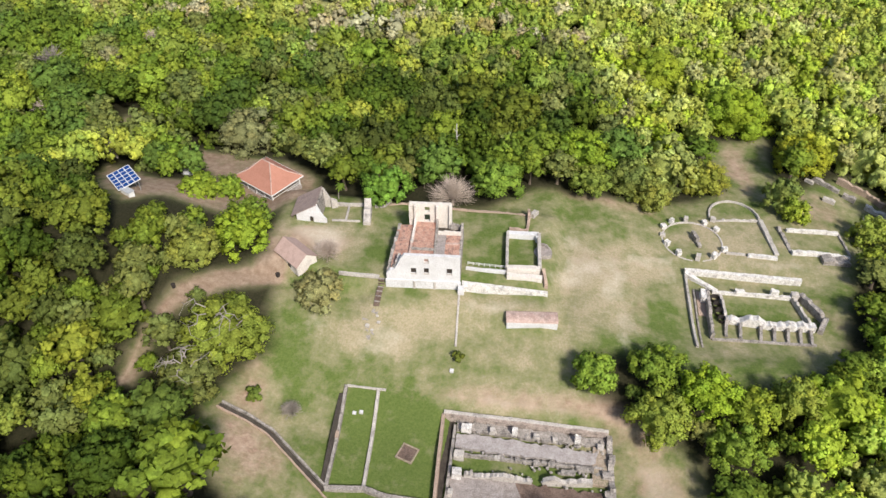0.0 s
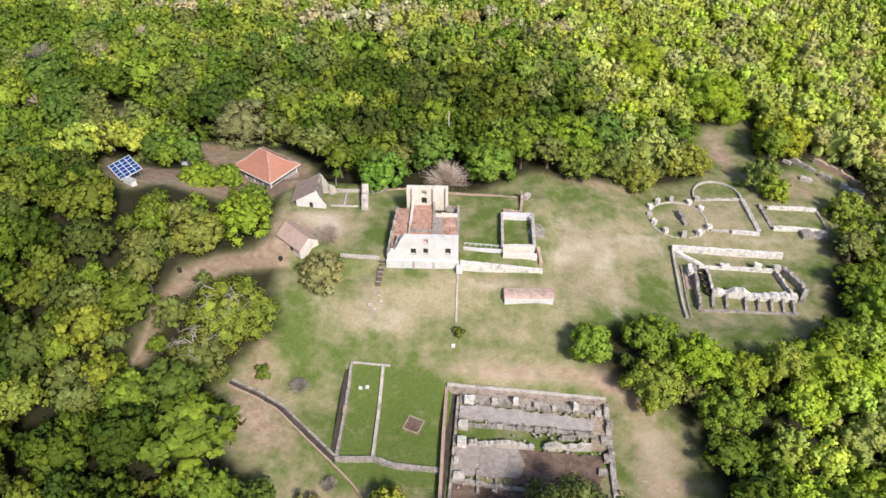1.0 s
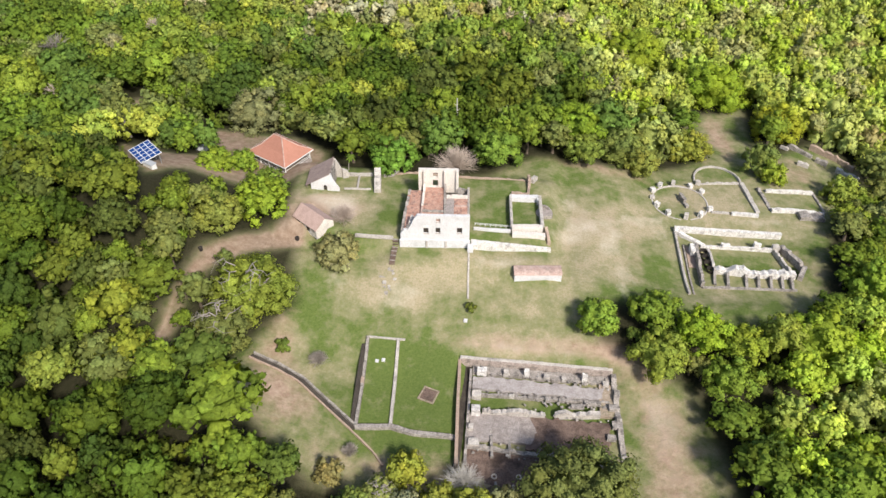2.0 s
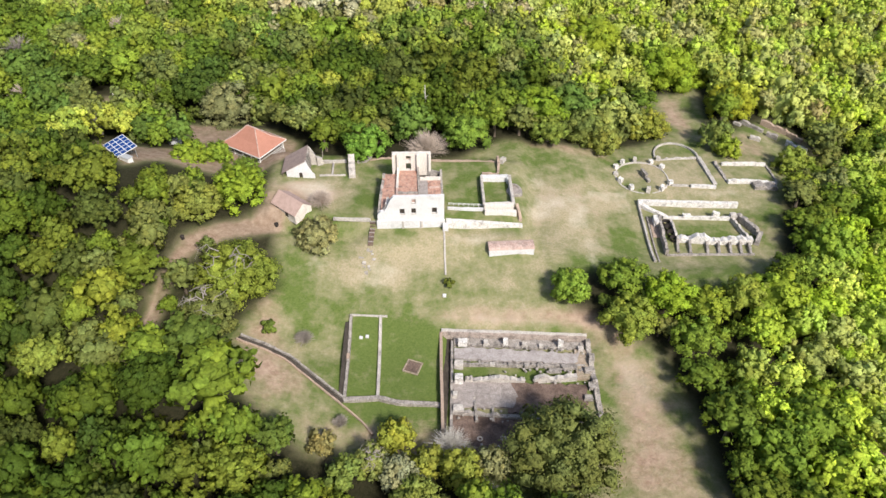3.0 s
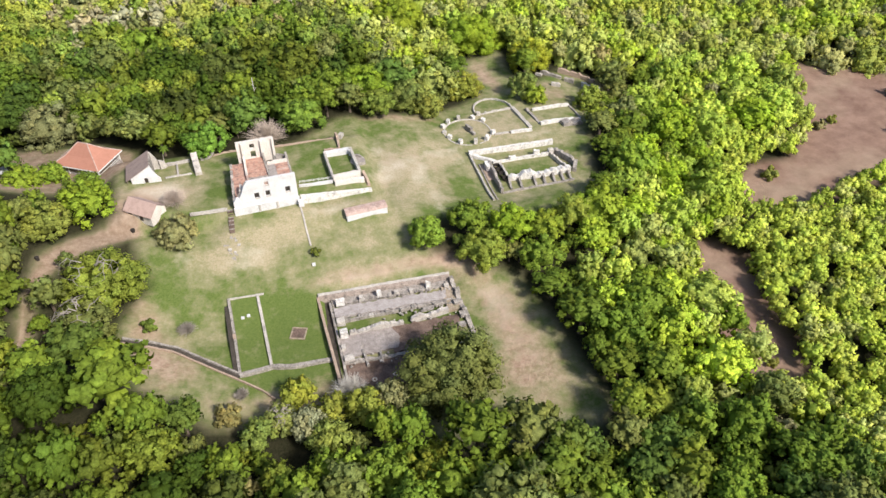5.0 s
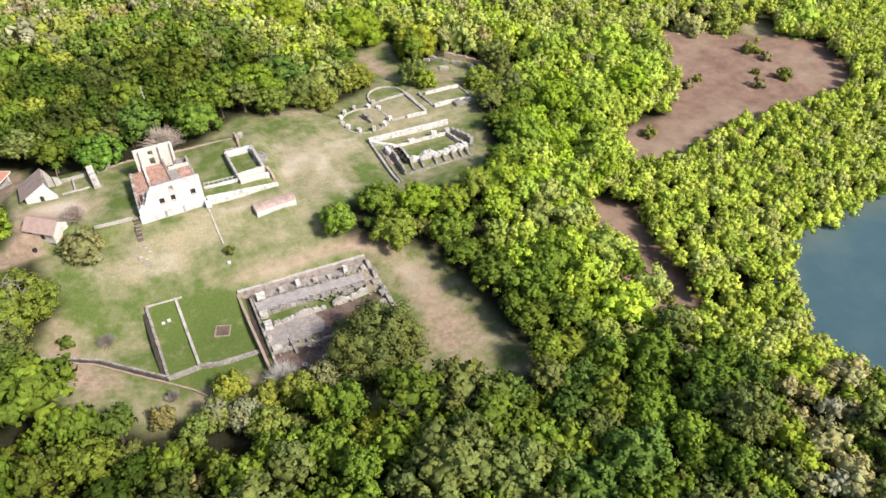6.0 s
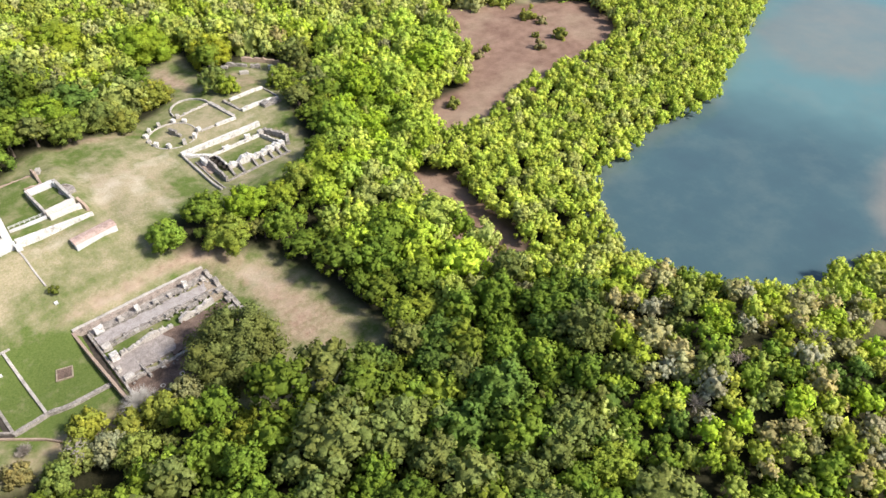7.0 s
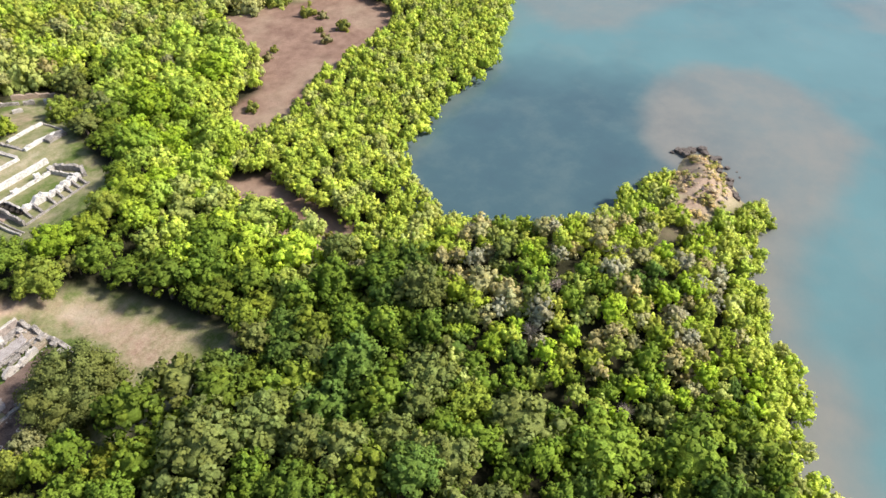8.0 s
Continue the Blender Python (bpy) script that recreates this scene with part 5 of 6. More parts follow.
wall_thing("low_wall", [(78.6, 163.6), (80.4, 150.2)], 0.55, 1.1, LIME, "low grey stone wall across the grass", 101, ragged=0.12)
wall_thing("low_wall", [(68.6, 149.2), (73, 149.2)], 0.5, 0.5, LIME, "low pale stone wall across the grass", 102, ragged=0.1)
wall_thing("low_wall", [(73.5, 148.9), (80.2, 148.8)], 0.8, 0.9, STAINED, "low whitewashed stone wall across the grass", 103, ragged=0.12)
wall_thing("low_wall", [(67.5, 161.6), (72, 162.6), (78.4, 163.4)], 0.4, 0.5, LIME, "low broken stone wall across the grass", 104, ragged=0.3)
wall_thing("low_wall", [(84.4, 160.4), (90, 160.8), (97.0, 161.6)], 0.8, 0.7, STAINED, "pale stone wall of a grass court", 105, ragged=0.12)
wall_thing("low_wall", [(97.2, 161.8), (98.2, 153.4)], 0.4, 0.5, RUBBLE, "thin grey stone wall of a grass court", 106, ragged=0.1)
wall_thing("low_wall", [(82.6, 161.6), (84.0, 151.8)], 0.5, 0.8, RUBBLE, "low grey stone wall of a grass court", 107, ragged=0.3)
wall_thing("low_wall", [(84.0, 151.4), (88, 151.8), (97.8, 152.6)], lambda s: 1.2 - 0.6 * s, 0.9, STAINED, "pale stone wall of a grass court", 108, ragged=0.15)
wall_thing("rubble_bank", [(90.6, 150.0), (97.0, 150.6)], 1.1, 2.6, RUBBLE, "collapsed bank of grey masonry", 109, ragged=0.5)
for k, (line, h, thick, material, label) in enumerate((
        ([(103.9, 188.9), (111.1, 184.6), (114.5, 180.6)], 1.6, 0.8, TANWALL, "long reddish ruined wall at the wood's edge"),
        ([(96.7, 187.1), (99.6, 185.2), (102.8, 182.8)], 1.3, 1.0, RUBBLE, "grey broken wall at the wood's edge"),
        ([(103.5, 181.4), (106.3, 179.6)], 1.4, 1.1, RUBBLE, "grey broken wall at the wood's edge"),
        ([(97.2, 177.6), (100.1, 176.4)], 1.0, 1.0, LIME, "pale wall stub at the wood's edge"),
        ([(108.5, 178.0), (111.3, 176.6), (114.5, 175.4)], 1.3, 1.2, STAINED, "whitewashed broken wall at the wood's edge"),
        ([(106.2, 171.9), (108.8, 171.2)], 0.8, 1.1, RUBBLE, "grey wall stub at the wood's edge"),
        ([(94.6, 186.4), (96.4, 184.9)], 0.9, 0.9, LIME, "pale wall stub at the wood's edge"))):
    wall_thing("far_ruin_wall", line, h, thick, material, label, 110 + k, ragged=0.45)


# ---- buildings by the yard ----
def build_hall():
    c, ang = Vector((-46.4, 151.9)), math.atan2(0.47, -0.88)
    z = -1.9
    hall = thing("reception_hall", (c.x, c.y, z), "open wooden hall with a red tiled hip roof", "building", turn=math.degrees(ang))
    a, b, eave, ridge, run = 7.0, 5.4, 3.4, 8.0, 1.4
    bm = bmesh.new()
    ring = lambda f, z: [bm.verts.new((sx * (run + (a - run) * f), sy * b * f, z)) for sx, sy in ((-1, -1), (1, -1), (1, 1), (-1, 1))]
    low, mid = ring(1.0, eave), ring(0.5, eave + 1.75)
    tip = [bm.verts.new((-run, 0, ridge)), bm.verts.new((run, 0, ridge))]
    for k in range(4):
        bm.faces.new((low[k], low[(k + 1) % 4], mid[(k + 1) % 4], mid[k]))
    for f in ((mid[0], mid[1], tip[1], tip[0]), (mid[1], mid[2], tip[1]), (mid[2], mid[3], tip[0], tip[1]), (mid[3], mid[0], tip[0]), low[::-1]):
        bm.faces.new(f)
    roof = part("roof", bm, ROOF_TILE, hall)
    roll = bmesh.new()
    hips = []
    for sx, sy in ((-1, -1), (1, -1), (1, 1), (-1, 1)):
        knee = (sx * (run + (a - run) * 0.5), sy * b * 0.5, eave + 1.75)
        hips += [((sx * a, sy * b, eave), knee), (knee, (sx * run, 0, ridge))]
    for s, t in hips + [((-run, 0, ridge), (run, 0, ridge))]:
        tube(roll, s, t, 0.14, 0.14, 6)
    part("ridge_tiles", roll, PINKROOF, roof)
    for s in (-1, 1):
        part("eaves_board", boxed(-a, a, s * b - 0.08, s * b + 0.08, eave - 0.3, eave - 0.02), WHITE_PAINT, roof)
        part("eaves_board", boxed(s * a - 0.08, s * a + 0.08, -b, b, eave - 0.3, eave - 0.02), WHITE_PAINT, roof)
    part("floor", boxed(-a + 0.5, a - 0.5, -b + 0.5, b - 0.5, -1.0, 0.6, bevel=0.04), SCREED, hall)
    for x in (-6.2, -3.1, 0, 3.1, 6.2):
        for y in (-4.6, 4.6):
            part("post", boxed(x - 0.12, x + 0.12, y - 0.12, y + 0.12, 0.6, eave - 0.1, bevel=0.02), WHITE_PAINT, hall)
    part("inner_wall", boxed(-5.0, 5.0, -2.6, 3.4, 0.6, 3.2), TIMBER, hall)
    for y in (-4.6, 4.6):
        for z in (1.0, 1.5):
            part("rail", boxed(-6.2, 6.2, y - 0.04, y + 0.04, z, z + 0.1), WHITE_PAINT, hall)
    for x in (-6.2, 6.2):
        for z in (1.0, 1.5):
            part("rail", boxed(x - 0.04, x + 0.04, -4.6, 4.6, z, z + 0.1), WHITE_PAINT, hall)


build_hall()


def gabled(name, at, turn, length, width, eave, ridge, wall, roof, label, over=0.35):
    """A small house with a gabled roof, its ridge along its own x."""
    house = thing(name, at, label, "building", turn=turn)
    bm = bmesh.new()
    a, b = length / 2, width / 2
    lo = [bm.verts.new((x, y, -1.0)) for x, y in ((-a, -b), (a, -b), (a, b), (-a, b))]
    hi = [bm.verts.new((x, y, eave)) for x, y in ((-a, -b), (a, -b), (a, b), (-a, b))]
    tip = [bm.verts.new((-a, 0, ridge)), bm.verts.new((a, 0, ridge))]
    bm.faces.new((lo[0], lo[1], hi[1], hi[0]))
    bm.faces.new((lo[2], lo[3], hi[3], hi[2]))
    bm.faces.new((lo[1], lo[2], hi[2], tip[1], hi[1]))
    bm.faces.new((lo[3], lo[0], hi[0], tip[0], hi[3]))
    part("wall", bm, wall, house)
    drop = (ridge - eave) / b * over
    for s in (-1, 1):
        bm = bmesh.new()
        lift = 0.02
        n = 9
        rows = [[bm.verts.new((-a - over + (2 * a + 2 * over) * k / n, s * (b + over) * (1 - f), eave - drop + (ridge - eave + drop) * f + lift + t + 0.05 * noise.noise((k * 1.3, f * 3, s)))) for k in range(n + 1)] for f in (0, 0.5, 1) for t in (0,)]
        under = [[bm.verts.new(v.co - Vector((0, 0, -0.14))) for v in r] for r in rows]
        for g in (rows, under):
            for p, q in zip(g, g[1:]):
                for k in range(n):
                    bm.faces.new((p[k], p[k + 1], q[k + 1], q[k]))
        for k in range(n):
            bm.faces.new((rows[0][k], under[0][k], under[0][k + 1], rows[0][k + 1]))
        part("roof_slope", bm, roof, house)
    return house


def upright(outline, thick):
    """A wall from its outline in the xz plane."""
    bm = bmesh.new()
    a = [bm.verts.new((x, 0, z)) for x, z in outline]
    b = [bm.verts.new((x, thick, z)) for x, z in outline]
    n = len(a)
    for k in range(n):
        bm.faces.new((a[k], b[k], b[(k + 1) % n], a[(k + 1) % n]))
    bm.faces.new(a)
    bm.faces.new(b[::-1])
    return bm


def build_cottage():
    cottage = thing("cottage", (-33.4, 135.6, 1.35), "white masonry cottage ruin with half of its weathered shingle roof", "building", turn=5)
    front = [(0, -1.2), (3.1, -1.2), (3.1, 1.35), (3.35, 1.6), (3.75, 1.6), (4.0, 1.35), (4.0, -1.2), (7.1, -1.2), (7.1, 0.7), (6.5, 1.5), (5.9, 2.7), (5.5, 3.8), (5.2, 4.9), (4.7, 5.1), (0, 2.3)]
    face = part("front_wall", upright(front, 0.5), FACADE, cottage)
    rear = part("rear_wall", upright([(0, -1.2), (6.9, -1.2), (6.9, 1.6), (6.2, 3.4), (5.4, 4.9), (4.7, 5.1), (0, 2.3)], 0.5), LIME, cottage)
    rear.location = (0, 6.5, 0)
    part("side_wall", boxed(0.003, 0.5, 0.5, 6.5, -1.2, 2.2), FACADE, cottage)
    part("side_wall", rubble([(5.1, 0.4), (5.1, 6.6)], lambda s: 5.6 + 0.2 * math.sin(s * 8), 0.5, 5, 0.12, base=-1.0, step=0.5), RUBBLE, cottage, "grey stained side wall")
    part("stub_wall", rubble([(7.0, 6.4), (8.4, 6.9)], lambda s: 2.6 - 1.0 * s, 0.8, 6, 0.2, base=-0.4), LIME, cottage)
    part("door", boxed(3.08, 4.02, 0.3, 0.36, -0.6, 1.62), DARK_WOOD, face)
    bm = bmesh.new()
    n = 10
    rows = []
    for f in (0, 0.34, 0.67, 1.0):
        rows.append([bm.verts.new((-1.3 + 6.4 * f, -0.35 + 7.5 * k / n, 1.72 + 3.62 * f + 0.09 * noise.noise((k * 0.9, f * 3, 2)))) for k in range(n + 1)])
    low = [[bm.verts.new(v.co - Vector((0, 0, 0.16))) for v in r] for r in rows]
    for g in (rows, low):
        for p, q in zip(g, g[1:]):
            for k in range(n):
                bm.faces.new((p[k], p[k + 1], q[k + 1], q[k]))
    for k in range(n):
        for r in (0, 3):
            bm.faces.new((rows[r][k], low[r][k], low[r][k + 1], rows[r][k + 1]))
    for p, q, u, v in zip(rows, rows[1:], low, low[1:]):
        for e in (0, n):
            bm.faces.new((p[e], q[e], v[e], u[e]))
    part("roof", bm, OLD_ROOF, cottage)
    for y in (0.1, 3.3, 6.6):
        part("porch_post", boxed(-1.1, -0.96, y, y + 0.14, -1.2, 1.7), TIMBER, cottage)


build_cottage()
hut = gabled("tiled_hut", (-29.1, 122.3, 1.7), -36, 7.9, 5.2, 1.9, 3.9, TOWER, HUT_ROOF, "small stone hut with an old brown tile roof")
for x in (-2.4, 0.9):
    part("door", boxed(x - 0.5, x + 0.5, -2.68, -2.58, 0.0, 1.55, bevel=0.02), DARK_WOOD, hut)
wall_thing("court_wall", [(-27.0, 143.4), (-19.4, 144.4)], 0.8, 0.45, LIME, "pale stone wall round a small grass court", 120, ragged=0.1)
wall_thing("court_wall", [(-25.4, 137.4), (-18.8, 138.4)], 0.35, 0.4, LIME, "low stone edging of a small grass court", 121, ragged=0.1)
wall_thing("court_wall", [(-22.8, 143.8), (-22.2, 138)], 0.5, 0.35, LIME, "low stone wall across a small grass court", 122, ragged=0.1)
wall_thing("tall_pier", [(-17.9, 143.2), (-17.4, 140.4), (-16.9, 137.4)], lambda s: 3.3 - 2.3 * s, 1.6, LIME, "tall pale rubble pier on the terrace", 123, ragged=0.45)
wall_thing("court_wall", [(-16.6, 144.4), (-14.4, 145.0), (-13.4, 147.6)], 0.7, 0.45, RUBBLE, "low broken stone wall beside the pier", 124, ragged=0.3)


# ---- solar panels ----
def build_solar():
    z = ground_z(-73.8, 133.6)
    stand = thing("solar_array", (-73.8, 133.6, z), "blue photovoltaic panels in white frames on a tilted rack", "solar panels", turn=-41)
    tilt = radians(8)
    high = 2.4
    for i in range(5):
        for j in range(4):
            x, y = (i - 2) * 1.5, (j - 1.5) * 1.35
            p = part("panel", boxed(-0.7, 0.7, -0.63, 0.63, 0, 0.05), PANEL_BLUE, stand)
            p.matrix_basis = Matrix.Translation((0, 0, high)) @ Matrix.Rotation(tilt, 4, "X") @ Matrix.Translation((x, y, 0.03))
    frame_bm = bmesh.new()
    for i in range(6):
        x = (i - 2.5) * 1.5
        box(frame_bm, x - 0.075, x + 0.075, -2.75, 2.75, -0.03, 0.09)
    for j in range(5):
        y = (j - 2) * 1.35
        box(frame_bm, -3.8, 3.8, y - 0.075, y + 0.075, -0.036, 0.094)
    f = part("rack", frame_bm, WHITE_PAINT, stand)
    f.matrix_basis = Matrix.Translation((0, 0, high)) @ Matrix.Rotation(tilt, 4, "X")
    for x in (-3.2, 0, 3.2):
        part("leg", boxed(x - 0.06, x + 0.06, -2.2, -2.08, -0.8, high - 0.33), ALUMINIUM, stand)
        part("leg", boxed(x - 0.06, x + 0.06, 2.08, 2.2, -0.8, high + 0.26), ALUMINIUM, stand)
    cab = thing("equipment_box", (-71.0, 129.6, ground_z(-71.0, 129.6)), "white sheet-metal equipment box beside the solar panels", "box", turn=-25)
    body = part("body", boxed(-1.6, 1.6, -0.7, 0.7, -0.5, 1.1, bevel=0.05), WHITE_PAINT, cab)
    part("lid", boxed(-1.75, 1.75, -0.85, 0.85, 1.104, 1.22, bevel=0.03), GREY_SHEET, body)


build_solar()
tank = thing("water_tank", (-68.6, 151.5, ground_z(-68.6, 151.5)), "pale grey domed water tank under trees", "tank")
bm = bmesh.new()
bmesh.ops.create_uvsphere(bm, u_segments=16, v_segments=10, radius=1.9)
for v in bm.verts:
    v.co.z = max(-0.6, v.co.z * 1.15)
shell = part("shell", bm, GREY_SHEET, tank)
part("hatch", boxed(-0.3, 0.3, -0.3, 0.3, 2.15, 2.3, bevel=0.03), GREY_SHEET, shell)
bin_thing = thing("litter_bin", (-50.8, 107.4, ground_z(-50.8, 107.4)), "small dark litter bin beside the dirt track", "bin")
bm = bmesh.new()
bmesh.ops.create_cone(bm, cap_ends=True, segments=12, radius1=0.38, radius2=0.44, depth=1.0)
bmesh.ops.translate(bm, verts=bm.verts, vec=(0, 0, 0.5))
drum = part("drum", bm, IRON, bin_thing)
bm = bmesh.new()
bmesh.ops.create_cone(bm, cap_ends=True, segments=12, radius1=0.48, radius2=0.3, depth=0.14)
bmesh.ops.translate(bm, verts=bm.verts, vec=(0, 0, 1.07))
part("lid", bm, IRON, drum)


barrel = thing("barrel", (-32.4, 118.2, ground_z(-32.4, 118.2)), "dark rusty barrel standing beside the tiled hut", "barrel")
bm = bmesh.new()
bmesh.ops.create_cone(bm, cap_ends=True, segments=16, radius1=0.5, radius2=0.5, depth=1.1)
bmesh.ops.translate(bm, verts=bm.verts, vec=(0, 0, 0.5))
part("drum", bm, IRON, barrel)
for z in (0.3, 0.75):
    hoop = bmesh.new()
    bmesh.ops.create_cone(hoop, cap_ends=False, segments=16, radius1=0.53, radius2=0.53, depth=0.07)
    bmesh.ops.translate(hoop, verts=hoop.verts, vec=(0, 0, z))
    part("hoop", hoop, IRON, barrel)
board = thing("notice_board", (-98.7, 181.5, ground_z(-98.7, 181.5)), "small white board on two posts in a clearing", "board", turn=-20)
part("panel", boxed(-1.1, 1.1, -0.06, 0.06, 1.0, 2.6, bevel=0.02), WHITE_PAINT, board)
for x in (-0.95, 0.95):
    part("post", boxed(x - 0.06, x + 0.06, 0.07, 0.17, -0.4, 2.5), TIMBER, board)
snag = thing("dead_trunk", (-0.6, 170.6, ground_z(-0.6, 170.6)), "tall bleached dead trunk standing in the woods", "tree")
bm = bmesh.new()
tube(bm, (0, 0, -0.5), (0.15, 0.1, 6.0), 0.3, 0.22, 8)
tube(bm, (0.15, 0.1, 6.0), (0.1, 0.3, 11.5), 0.22, 0.12, 8)
part("trunk", bm, ASH_BARK, snag)
for z, a in ((7.5, 0.4), (9.0, 2.8), (10.2, 4.6)):
    part("stub", tube(bmesh.new(), (0.12, 0.2, z), (0.12 + 0.9 * math.cos(a), 0.2 + 0.9 * math.sin(a), z + 0.7), 0.09, 0.04, 5), ASH_BARK, snag)


# ---- small things ----
for k in range(10):
    px, py = -9.3 + 2.6 * noise.noise((k * 1.9, 3, 0)) * 2, 113.2 - 0.75 * k
    ob = mesh_object("flagstone", ragged_slab([(-0.55, -0.4), (0.5, -0.45), (0.6, 0.4), (-0.5, 0.45)], -0.35, 0.02, 0.22, k), RUBBLE)
    ob.matrix_world = pose(px, py, ground_z(px, py), math.degrees(math.atan2(7.6 * 1.4, 33)), 0, 0)
    tagged(ob, "flat pale flagstone sunk in the lawn", "stone", "flagstones below the stairs")


def loose_stone(x, y, s, material, label, seed):
    ob = mesh_object("stone", block(bmesh.new(), 0, 0, 0, s, s * 0.85, s * 0.7, seed), material)
    ob.location = (x, y, ground_z(x, y) - 0.08 * s)
    return tagged(ob, label, "stone")


for k, (x, y, s) in enumerate(((-8.7, 91.4, 0.75), (-7.4, 91.8, 0.75), (9.0, 102.6, 0.8), (-8.6, 112.2, 0.6), (-8.0, 110.8, 0.7), (-10.2, 109.6, 0.9), (-9.0, 108.8, 0.6))):
    loose_stone(x, y, s, FACADE if k < 3 else LIME, "pale stone lying on the lawn", k + 5)
rng = random.Random(12)
for k in range(120):
    if k < 45:
        f = rng.random()
        x, y, s = 195.5 + 5 * math.sin(f * 3.0) + rng.gauss(-1.2, 0.9), -13.5 - 12 * f + rng.gauss(0, 0.9), rng.uniform(0.7, 2.0)
    elif k < 80:
        f = rng.random()
        x, y, s = 199 - 19 * f + rng.gauss(-0.8, 0.8), -24 - 13 * f + rng.gauss(0.6, 0.9), rng.uniform(0.6, 1.7)
    else:
        x, y, s = 179 + rng.uniform(-17, 16), -27 + rng.uniform(-7, 6), rng.uniform(0.25, 0.8)
    ob = mesh_object("rock", block(bmesh.new(), 0, 0, 0, s, s * 0.8, s * 0.8, k), ROCK)
    ob.location = (x, y, max(ground_z(x, y), -14.2) - 0.1)
    ob.rotation_euler = (0, 0, rng.uniform(0, 6))
    tagged(ob, "dark weathered rock on the bare headland", "rock", "rocks of the headland")

# ---- single trees that stand out ----
def place_tree(x, y, radius, height, shape, colour, seed, label, name="tree", **more):
    root = tree(name, radius, height, shape, np.array(colour), seed, label, **more)
    root.matrix_world = pose(x, y, ground_z(x, y), 0, 0, seed * 77)
    return root


